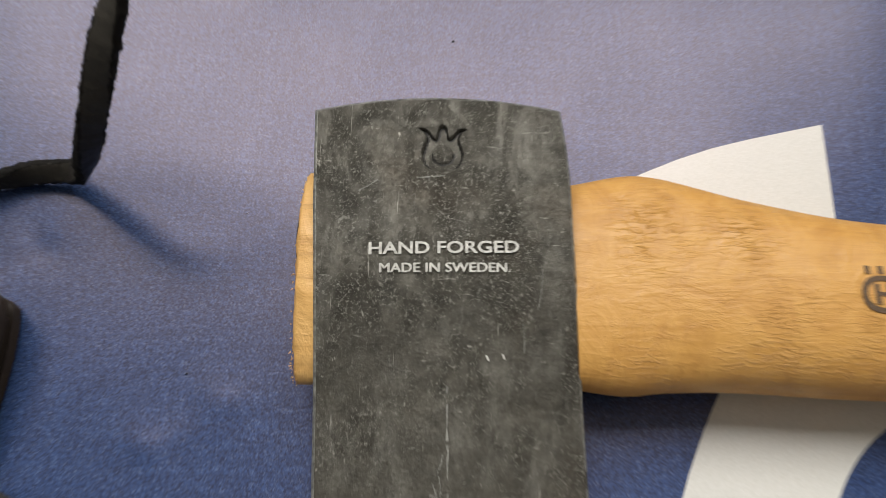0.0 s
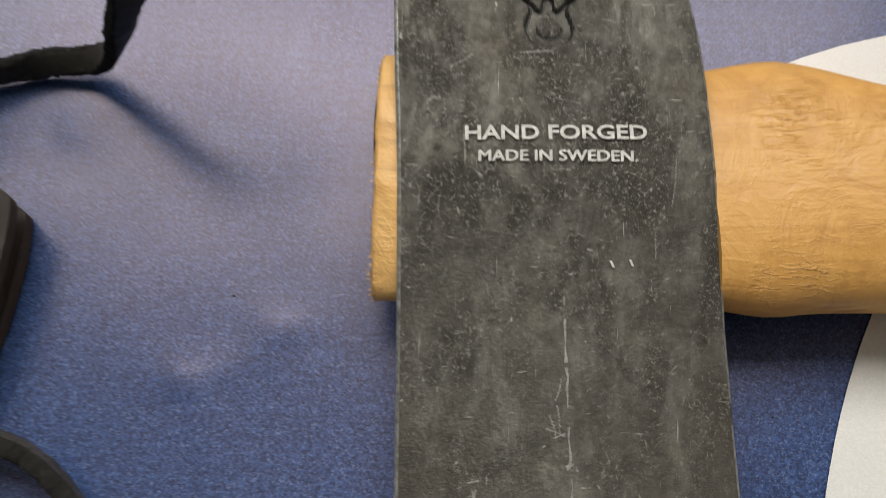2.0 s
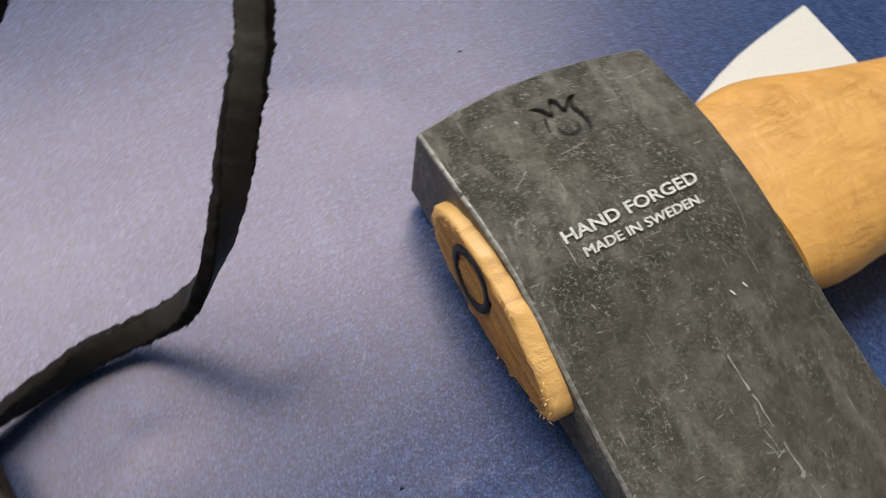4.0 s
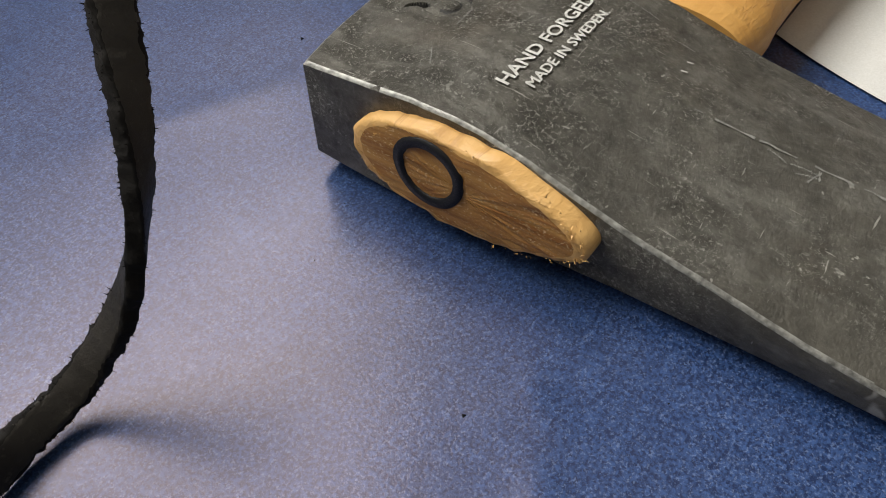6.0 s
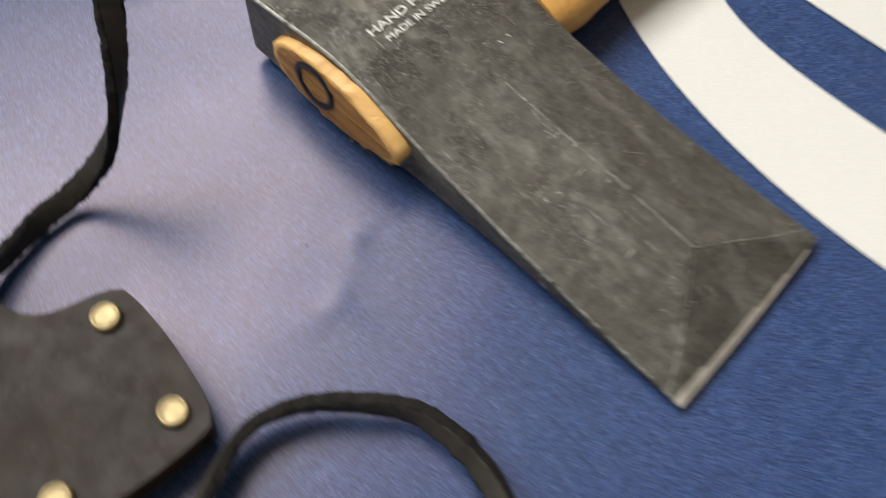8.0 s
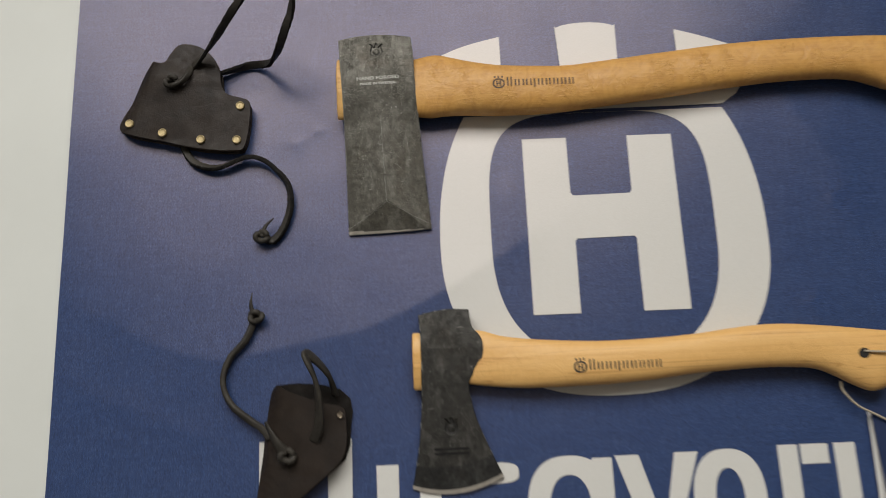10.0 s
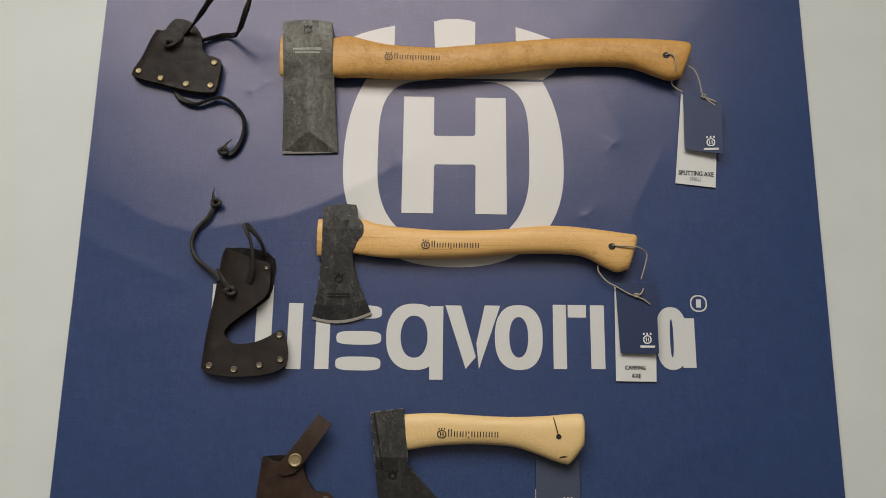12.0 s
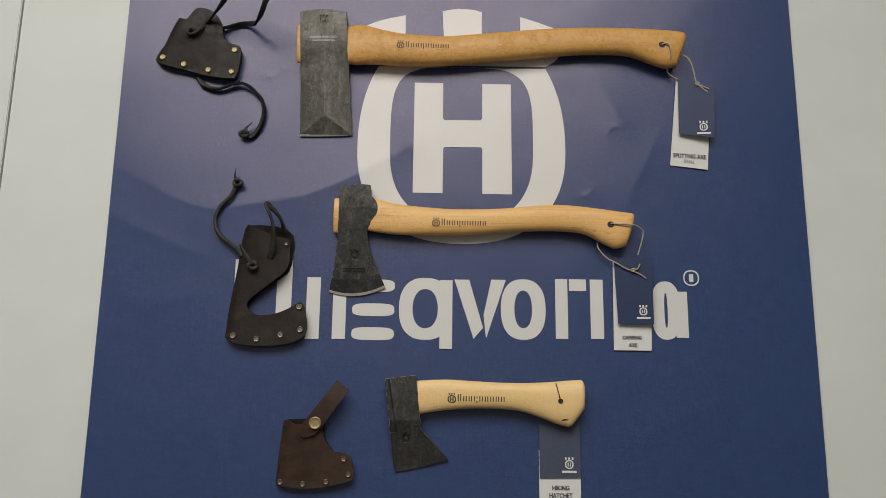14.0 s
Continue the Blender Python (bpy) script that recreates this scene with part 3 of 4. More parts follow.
def stamp_depth(cx, cy, s, x, y):
    """The maker's mark: a struck hollow, a cup with three prongs, with a round boss in it. 1 on its floor, 0 outside;
    steep walls above, soft below. Also a mask of the walls whose shade is painted dark.
    """
    half = spline(STAMP_HALF, 60)
    ring = np.concatenate([half, half[-2:0:-1] * (-1, 1)]) * s + (cx, cy)
    near = (np.abs(x - cx) < 9 * s) & (np.abs(y - cy) < 11 * s)
    out, edge = np.zeros(x.shape), np.zeros(x.shape)
    px, py = x[near], y[near]
    inside, best = np.zeros(px.shape, bool), np.full(px.shape, 9.0)
    for (ax, ay), (bx, by) in zip(ring, np.roll(ring, -1, 0)):
        dx, dy = bx - ax, by - ay
        t = np.clip(((px - ax) * dx + (py - ay) * dy) / (dx * dx + dy * dy + 1e-15), 0, 1)
        best = np.minimum(best, np.hypot(px - ax - t * dx, py - ay - t * dy))
        inside ^= ((ay > py) != (by > py)) & (px < (bx - ax) * (py - ay) / (by - ay + 1e-15) + ax)
    floor = np.clip(np.where(inside, best, -best) / (0.55 * s) + 0.45, 0, 1)
    floor = floor * floor * (3 - 2 * floor) * np.clip(0.42 + (py - cy + 5.2 * s) / (9 * s), 0.3, 1)
    r = np.hypot(px - cx, py - cy - 0.2 * s) / (2.75 * s)
    out[near] = floor * (1 - 0.95 * np.sqrt(np.clip(1 - r ** 2.4, 0, 1)))
    upper = (py - cy) / s > -3.8
    edge[near] = np.where(inside & upper & (best < 0.55 * s) | (np.abs(r - 1) < 0.10) & (py < cy + 0.8 * s), 1.0, 0.0)
    return out, edge


def axe_head(name, left, right, bow, high, low, mats, nu, nv, pick, stamps=(), top_bow=0.0, dense=0.0):
    """A forged head between two edge curves, from the poll (first point) to the cutting edge. bow: how far the cutting edge bulges;
    high(s, u), low(s, u): heights of the two faces, s from poll to edge, u from edge curve to edge curve."""
    s = np.linspace(0, 1, nv)
    s = (s - dense * np.sin(math.pi * s) / math.pi)[:, None]
    fine_l, fine_r = spline(left, 800), spline(right, 800)
    L, R = [np.stack([np.interp(s[:, 0], np.linspace(0, 1, 800), p[:, j]) for j in (0, 1)], 1) for p in (fine_l, fine_r)]
    u = np.linspace(0, 1, nu)[None, :]
    u = 0.5 - 0.5 * np.cos(np.pi * u) * 0.35 - (0.5 - u) * 0.65
    x = L[:, :1] * (1 - u) + R[:, :1] * u
    y = L[:, 1:] * (1 - u) + R[:, 1:] * u
    y = y + (1 - (2 * u - 1) ** 2) * (top_bow * (1 - s) ** 3 - bow * s ** 4)
    z = high(x, y, s, u)
    b = low(x, y, s, u)
    groove, hollow = np.zeros_like(z), np.zeros_like(z)
    for cx, cy, size, deep, dark in stamps:
        mark, wall_shade = stamp_depth(cx, cy, size, x, y)
        groove += deep * mark
        # faces past 0.5 get the dark colour as painted shade in the stamp
        hollow = np.maximum(hollow, np.maximum(mark * dark, wall_shade))
    z = z - groove
    rough = np.array([[noise.noise((px * 190, py * 190, 1.7)) for px, py in zip(rx, ry)] for rx, ry in zip(x, y)])
    z = z + 0.00016 * rough
    # soften the rim
    rim = np.minimum(np.minimum(u, 1 - u) * np.linalg.norm(R - L, axis=1)[:, None], s * 0.16)
    z = z - 0.0006 * np.clip(1 - rim / 0.0009, 0, 1) ** 2
    b = b + 0.0009 * np.clip(1 - rim / 0.0011, 0, 1) ** 2
    b = np.minimum(b, z - 0.0002)
    verts = np.concatenate([np.stack([x, y, z], 2).reshape(-1, 3), np.stack([x, y, b], 2).reshape(-1, 3)])
    n = nu * nv
    faces, idx = [], []
    for j in range(nv - 1):
        for i in range(nu - 1):
            q = [j * nu + i, (j + 1) * nu + i, (j + 1) * nu + i + 1, j * nu + i + 1]
            faces.append(q)
            idx.append(len(mats) if hollow[j, i] > 0.5 else pick(float(x[j, i]), float(y[j, i]), float(s[j, 0]), float(u[0, i]), float(rim[j, i])))
            faces.append([k + n for k in reversed(q)])
            idx.append(0)
    for j in range(nv - 1):
        for i in (0, nu - 1):
            q = [j * nu + i, j * nu + i + n, (j + 1) * nu + i + n, (j + 1) * nu + i]
            faces.append(q if i == 0 else q[::-1])
            idx.append(0)
    for i in range(nu - 1):
        for j in (0, nv - 1):
            q = [j * nu + i, j * nu + i + 1, j * nu + i + 1 + n, j * nu + i + n]
            faces.append(q if j == 0 else q[::-1])
            idx.append(0 if j == 0 else len(mats) - 1)
    me = mesh_of(name, verts.tolist(), faces, mats + [HOLLOW_SHADE], idx)
    me.set_sharp_from_angle(angle=radians(38))
    return me


def handle(name, tops, bots, mids, halves, mat, hole=None, square=2.5, ring=36, n=120):
    """A shaped wooden handle: paired points along its two edges, its middle height and half thickness at each."""
    T = spline([(x, y) for x, y in tops], n)
    B = spline([(x, y) for x, y in bots], n)
    at = np.linspace(0, 1, len(mids))
    zm, hz = np.interp(np.linspace(0, 1, n), at, mids), np.interp(np.linspace(0, 1, n), at, halves)
    verts, faces = [], []
    for i in range(n):
        c, h = (T[i] + B[i]) / 2, (T[i] - B[i]) / 2
        end = (n - 1 - i) / 7.0
        k = math.sqrt(max(0.0, 1 - (1 - end) ** 2)) if end < 1 else 1.0
        k = 0.55 + 0.45 * k
        for j in range(ring):
            a = 2 * math.pi * j / ring
            p, q = math.cos(a), math.sin(a)
            p, q = math.copysign(abs(p) ** (2 / square), p), math.copysign(abs(q) ** (2 / square), q)
            verts.append((c[0] + h[0] * p, c[1] + h[1] * p, zm[i] + hz[i] * k * q))
    for i in range(n - 1):
        for j in range(ring):
            k = (j + 1) % ring
            faces.append([i * ring + j, i * ring + k, (i + 1) * ring + k, (i + 1) * ring + j])
    faces += [list(range(ring))[::-1], [(n - 1) * ring + j for j in range(ring)]]
    me = mesh_of(name, verts, faces, mat)
    me.set_sharp_from_angle(angle=radians(50))
    return me


from mathutils.bvhtree import BVHTree


def handle_marks(axe, x0, x1, y, h, mat):
    """Small emblem and a row of plain bars printed on the handle."""
    e = h * 1.25
    grip = [o for o in axe.children if o.name.startswith("handle")][0].data
    tree = BVHTree.FromPolygons([v.co for v in grip.vertices], [p.vertices for p in grip.polygons])
    at0 = axe.matrix_basis.translation

    def on(px, py):
        hit = tree.ray_cast(Vector((px - at0.x, py - at0.y, 0.2)), Vector((0, 0, -1)))[0]
        return (hit.z if hit else 0.02) + 0.00025
    ring = slab("emblem", oval(x0, x0 + e, y - 0.25 * h, y + 0.85 * h, e * 0.13, e * 0.12), on, None, mat, 0.05)
    mark = part("emblem", ring, axe, "dark printed emblem")
    part("emblem_bars", slab("emblem_bars", [[(x0 + e * 0.3, y), (x0 + e * 0.42, y), (x0 + e * 0.42, y + h * 0.25), (x0 + e * 0.58, y + h * 0.25), (x0 + e * 0.58, y),
                        (x0 + e * 0.7, y), (x0 + e * 0.7, y + h * 0.6), (x0 + e * 0.58, y + h * 0.6), (x0 + e * 0.58, y + h * 0.36), (x0 + e * 0.42, y + h * 0.36),
                        (x0 + e * 0.42, y + h * 0.6), (x0 + e * 0.3, y + h * 0.6)]], on, None, mat, 0.05), mark)
    for k in range(3):
        cx = x0 + e * (0.2 + 0.3 * k)
        part("emblem_prong", slab("emblem_prong", [rect(cx - e * 0.06, cx + e * 0.06, y + 0.90 * h, y + 1.15 * h)], on, None, mat, 0.05), mark)
    at = x0 + e * 1.15
    step = (x1 - at) / 9
    for k in range(9):
        tall = h if k == 0 else 0.72 * h
        for m in (0.06, 0.52):
            part("print_bar", slab("print_bar", [rect(at + step * (k + m), at + step * (k + m + 0.19), y - (0.2 * h if k == 3 and m > 0.3 else 0), y + tall)], on, None, mat, 0.05), axe)


def plug(axe, x, y0, y1, zc, hz, depth):
    """The end of the handle that stands out of the eye: a rough oval with end grain."""
    n = 72
    verts, faces, idx = [], [], []
    rings = ((0.0, 0.0), (0.3, 0.0), (0.6, 0.0), (0.90, 0.0), (0.965, 0.06), (1.0, 0.22), (1.0, 1.0), (0.99, 4.0))
    for k, (r, back) in enumerate(rings):
        for j in range(n):
            a = 2 * math.pi * j / n
            c, s = math.cos(a), math.sin(a)
            yy = (y0 + y1) / 2 + (y1 - y0) / 2 * r * math.copysign(abs(c) ** 0.86, c)
            fat = 0.80 + 0.20 * math.tanh(2.2 * (c + 0.45))
            jag = 1 + (0.07 * noise.noise((j * 1.7, k * 0.5, 2.2)) + 0.02 * noise.noise((j * 0.4, 0.7, 2.2)) if r > 0.8 else 0)
            zz = zc + hz * r * fat * math.copysign(abs(s) ** 0.9, s) * jag - 0.0012 * (1 - c) * 0.5
            verts.append((x + depth * back + 0.0005 * noise.noise((j * 1.3, k * 1.1, 7.0)) * (1.5 if r > 0.92 else r > 0.2), yy, zz))
    for k in range(len(rings) - 1):
        for j in range(n):
            m = (j + 1) % n
            faces.append([k * n + j, (k + 1) * n + j, (k + 1) * n + m, k * n + m])
            idx.append(0 if k < 3 else 1)
    me = mesh_of("eye_plug", verts, faces, [ENDGRAIN, ASH_PALE], idx)
    return part("eye_plug", me, axe, "rough sawn handle end with end grain")


# splitting axe
splitting = thing("splitting_axe", (0.0, 0.0, 0.0), "splitting axe with scratched dark forged head and golden hickory handle", "axe", "axes on the banner")
z_mid = line((-0.0905, -0.088, -0.0657, -0.03, 0.0, 0.0112, 0.03, 0.045, 0.0704, 0.08), (0.0030, 0.0040, 0.0129, 0.0185, 0.0222, 0.0238, 0.0270, 0.0278, 0.0269, 0.0266))
z_drop = line((-0.10, -0.066, -0.03, 0.0, 0.02, 0.035), (0.0072, 0.0072, 0.0072, 0.0042, 0.0012, 0.0))


def split_roof(y, u):
    roof = line((-0.0905, -0.0657, -0.03, 0.0, 0.0112, 0.03, 0.045, 0.0704, 0.08), (0.0105, 0.0134, 0.0187, 0.0222, 0.0238, 0.0270, 0.0278, 0.0269, 0.0266))(y)
    return roof - z_drop(y) * np.abs(2 * u - 1) ** 1.15 - 0.0005 * (2 * u - 1) ** 2


def split_high(x, y, s, u):
    return np.minimum(split_roof(y, u), 0.0036 + 0.42 * (y + 0.0885))


def split_low(x, y, s, u):
    return line((-0.09, -0.07, -0.03, 0.0, 0.03, 0.05, 0.075), (0.0014, 0.0016, 0.0030, 0.0028, 0.0014, 0.0010, 0.0042))(y) + 0 * u


def split_pick(x, y, s, u, rim):
    if y < -0.0868:
        return 2
    if rim < 0.0006 and noise.noise((x * 160, y * 160, 4.0)) > -0.38:
        return 1
    return 0


part("head", axe_head("head", [(-0.0372, 0.0696), (-0.0362, 0.0500), (-0.0350, 0.0285), (-0.0344, 0.0), (-0.0338, -0.045), (-0.0334, -0.0895)],
                      [(0.0220, 0.0702), (0.0236, 0.0560), (0.0243, 0.035), (0.0258, 0.010), (0.0285, -0.030), (0.0332, -0.0870)], 0.0006,
                      split_high, split_low, [STEEL, WORN, HONED], 210, 400, split_pick, [(-0.0062, 0.0577, 0.00092, 0.00110, 0)], top_bow=0.0033, dense=0.62), splitting,
     "scratched dark grey forged splitting head")


def on_split(x, y):
    x0 = np.interp(y, (-0.0895, 0.0, 0.0285, 0.0696), (-0.0334, -0.0344, -0.0350, -0.0372))
    x1 = np.interp(y, (-0.0870, -0.030, 0.010, 0.035, 0.0702), (0.0332, 0.0285, 0.0258, 0.0243, 0.0220))
    u = np.array((x - x0) / (x1 - x0))
    return float(split_high(x, np.array(y), 0, u)) + 0.00042


def scuff(name, pts, wide, seed):
    """A thin bright scratch along a worn ridge of the head, broken and of uneven width."""
    path = spline(pts, 90)
    verts, faces = [], []
    for i, (x, y) in enumerate(path):
        t = path[min(i + 1, 89)] - path[max(i - 1, 0)]
        t /= np.linalg.norm(t)
        w = wide * max(0.12, 0.55 + 0.9 * noise.noise((i * 0.23, seed, 1.0)))
        dx = 0.0004 * noise.noise((i * 0.3, seed, 5.0))
        for k in (-1, 1):
            px, py = x + dx - t[1] * w * k / 2, y + t[0] * w * k / 2
            verts.append((px, py, on_split(px, py) - 0.00022))
    for i in range(89):
        if noise.noise((i * 0.17, seed, 9.0)) > -0.30:
            faces.append([2 * i, 2 * i + 1, 2 * i + 3, 2 * i + 2])
    return part(name, mesh_of(name, verts, faces, SCUFF), splitting, "bright worn line")


scuff("worn_ridge", [(-0.0042, 0.004), (-0.0036, -0.020), (-0.0026, -0.045), (-0.0018, -0.0655)], 0.0007, 1.0)
scuff("worn_ridge", [(-0.0018, -0.0655), (-0.013, -0.0735), (-0.024, -0.0800), (-0.0325, -0.0845)], 0.0006, 2.0)
scuff("worn_ridge", [(-0.0018, -0.0655), (0.010, -0.0720), (0.021, -0.0780), (0.0315, -0.0828)], 0.0006, 3.0)
for k, (px, py, dx, dy) in enumerate(((-0.0070, -0.0165, 0.0012, -0.0042), (-0.0062, -0.0205, 0.0020, 0.0008), (-0.0056, -0.0150, 0.0004, -0.0052), (-0.0074, -0.0190, 0.0030, -0.0012), (-0.0048, -0.0105, -0.0012, -0.0040),
                                     (0.0125, 0.0190, 0.0004, -0.0075), (0.0170, 0.0300, -0.0010, -0.0090), (-0.0255, 0.0480, 0.0045, 0.0030), (-0.0120, 0.0515, 0.0065, 0.0006), (0.0060, -0.0350, 0.0050, -0.0040))):
    scuff("scratch", [(px, py), (px + dx * 0.5 + 0.0002, py + dy * 0.5), (px + dx, py + dy)], 0.00042, 11.0 + k)
part("etched_line", lettering("etched_line", "HAND FORGED", -0.0224, 0.0117, 0.0327, 0.0356, on_split, MARK, 1.5, 0.022), splitting, "white etched words")
part("etched_line", lettering("etched_line", "MADE IN SWEDEN.", -0.0199, 0.0096, 0.0286, 0.0307, on_split, MARK, 1.0, 0.0, 0.00022), splitting, "white etched words")
for px, py in ((0.0078, 0.0113), (0.0042, 0.0109)):
    part("bright_nick", slab("bright_nick", [[(px, py), (px + 0.0005, py - 0.0001), (px + 0.0010, py - 0.0013), (px + 0.0005, py - 0.0012)]], lambda x, y: on_split(x, y), None, MARK, 0.05), splitting)
plug(splitting, -0.0394, 0.0052, 0.0572, 0.0150, 0.0107, 0.0036)
rim_path = [(-0.0392, 0.0305 + 0.0250 * math.cos(a), 0.0150 + 0.0099 * math.sin(a)) for a in np.linspace(0, 6.2, 14)]
part("splinters", fray("splinters", rim_path, 0.0008, 70, 0.0009, ASH_PALE, 9), splitting)
for a0, seed in ((0.0, 21), (math.pi, 22)):
    torn = [(-0.0393, 0.0306 + 0.0248 * math.cos(a), 0.0140 + 0.0086 * math.sin(a)) for a in np.linspace(a0 - 0.7, a0 + 0.7, 6)]
    part("splinters", fray("splinters", torn, 0.0010, 34, 0.0009, ASH_PALE, seed), splitting)
nr = 40
rv, rf = [], []
for rr, xx in ((0.0080, 0.0), (0.0079, -0.0005), (0.0058, -0.0005), (0.0057, 0.0)):
    for j in range(nr):
        a = 2 * math.pi * j / nr
        rv.append((-0.0393 + xx, 0.0385 + rr * math.cos(a) * (1 + 0.02 * math.sin(3 * a)), 0.0157 + rr * math.sin(a) * 0.98))
for k in range(3):
    for j in range(nr):
        m = (j + 1) % nr
        rf.append([k * nr + j, k * nr + m, (k + 1) * nr + m, (k + 1) * nr + j])
part("wedge_ring", mesh_of("wedge_ring", rv, rf, SOOT), splitting, "black iron wedge ring")
part("handle", handle("handle",
                      [(0.0229, 0.0546), (0.0270, 0.0553), (0.0381, 0.0575), (0.0470, 0.0568), (0.0664, 0.0512), (0.0900, 0.0464), (0.1204, 0.0442), (0.1494, 0.0435), (0.1784, 0.0464),
                       (0.2291, 0.0520), (0.2873, 0.0578), (0.3383, 0.0599), (0.3893, 0.0597), (0.4329, 0.0581), (0.4547, 0.0560), (0.4592, 0.0500)],
                      [(0.0256, 0.0050), (0.0280, 0.0046), (0.0371, 0.0036), (0.0464, 0.0046), (0.0640, 0.0050), (0.0880, 0.0040), (0.1204, 0.0036), (0.1450, 0.0048), (0.1786, 0.0083),
                       (0.2290, 0.0139), (0.2832, 0.0203), (0.3300, 0.0243), (0.3800, 0.0236), (0.4110, 0.0130), (0.4300, 0.0070), (0.4440, 0.0095)],
                      (0.0145, 0.0145, 0.0145, 0.0140, 0.0138, 0.0135, 0.0135, 0.0140, 0.0145), (0.0098, 0.0136, 0.0125, 0.0115, 0.0112, 0.0110, 0.0112, 0.0122, 0.0118), ASH), splitting,
     "curved golden hickory handle with worm-like grain")
handle_marks(splitting, 0.0870, 0.1545, 0.0228, 0.0078, BRAND)


def eyelet(axe, x, y, z, r):
    """The bored hole near the end of the handle: a flat disc with the hole's shade as its colour."""
    me = slab("cord_hole_shade", [arc(x, y, r, r * 0.9, 0, 350, 24)], lambda a, b: z, None, HOLLOW_SHADE, 0.05)
    part("cord_hole_shade", me, axe, "flat dark disc as the shade in the bored hole")


eyelet(splitting, 0.4242, 0.0335, 0.02655, 0.0043)

# camping axe
camping = thing("camping_axe", (0.04, -0.22, 0.0), "camping axe with a black flared head and pale ash handle", "axe", "axes on the banner")
camp_z = line((-0.300, -0.291, -0.272, -0.24, -0.21, -0.185, -0.15), (0.0018, 0.0026, 0.0072, 0.0128, 0.0176, 0.0208, 0.0206))


def camp_pick(x, y, s, u, rim):
    if s > 0.975:
        return 3
    if s > 0.865:
        return 2
    return 1 if rim < 0.0005 and noise.noise((x * 160, y * 160, 9.0)) > 0.15 else 0


part("head", axe_head("head", [(0.0202, -0.1592), (0.0212, -0.1796), (0.0208, -0.208), (0.0200, -0.2291), (0.0170, -0.257), (0.0112, -0.2868)],
                      [(0.0588, -0.1562), (0.0606, -0.1690), (0.0668, -0.1774), (0.0684, -0.1874), (0.0655, -0.2002), (0.0578, -0.2088), (0.0566, -0.2159), (0.0605, -0.2354), (0.0700, -0.2596), (0.0796, -0.2806)], 0.0075,
                      lambda x, y, s, u: camp_z(y) - 0.0012 * (2 * u - 1) ** 2, lambda x, y, s, u: 0.0008 + 0 * (y + u), [STEEL_B, WORN, STEEL_D, HONED], 130, 240, camp_pick,
                      [(0.0420, -0.2440, 0.00092, 0.0012, 1)], top_bow=0.002), camping, "black flared head with a honed edge")
for yy in (-0.2590, -0.2622):
    part("stamped_line", slab("stamped_line", [rect(0.0285, 0.0545, yy - 0.0008, yy + 0.0008, 0.0)], lambda x, y: float(camp_z(y)) + 0.00040, None, SOOT, 0.004), camping)
part("handle", handle("handle",
                      [(0.0595, -0.1715), (0.0690, -0.1722), (0.0828, -0.1766), (0.1038, -0.1798), (0.1316, -0.1822), (0.1593, -0.1837), (0.1940, -0.1833), (0.2288, -0.1814), (0.2705, -0.1771),
                       (0.2983, -0.1766), (0.3331, -0.1797), (0.3677, -0.1841), (0.3816, -0.1862), (0.3830, -0.1925)],
                      [(0.0562, -0.2120), (0.0690, -0.2140), (0.0908, -0.2163), (0.1100, -0.2170), (0.1320, -0.2170), (0.1597, -0.2166), (0.1942, -0.2147), (0.2287, -0.2113), (0.2702, -0.2092),
                       (0.2978, -0.2095), (0.3219, -0.2126), (0.3460, -0.2250), (0.3590, -0.2300), (0.3720, -0.2265)],
                      (0.0120, 0.0120, 0.0120, 0.0125, 0.0130), (0.0060, 0.0108, 0.0105, 0.0105, 0.0108), ASH_PALE), camping, "curved pale ash handle with strong grain")
plug(camping, 0.0148, -0.2150, -0.1715, 0.0100, 0.0080, 0.0050)
handle_marks(camping, 0.1350, 0.2022, -0.2060, 0.0078, INK)
eyelet(camping, 0.3519, -0.2023, 0.0239, 0.0042)

# hiking hatchet
hatchet = thing("hiking_hatchet", (0.10, -0.43, 0.0), "small hatchet with a black head and pale birch handle", "axe", "axes on the banner")
hat_z = line((-0.500, -0.49, -0.464, -0.452, -0.438, -0.40, -0.38), (0.0022, 0.0034, 0.0105, 0.0142, 0.0188, 0.0205, 0.0200))


def hat_high(x, y, s, u):
    flank = (x - (0.0883 + (y + 0.3913) * -0.1744)) / 0.0022
    return hat_z(y) - 0.0022 * np.clip(-flank, 0, 1) * (y > -0.452)


def hat_pick(x, y, s, u, rim):
    if y < -0.456 - 0.10 * (x - 0.115):
        return 2
    return 1 if rim < 0.0006 and noise.noise((x * 160, y * 160, 2.0)) > 0.0 else 0


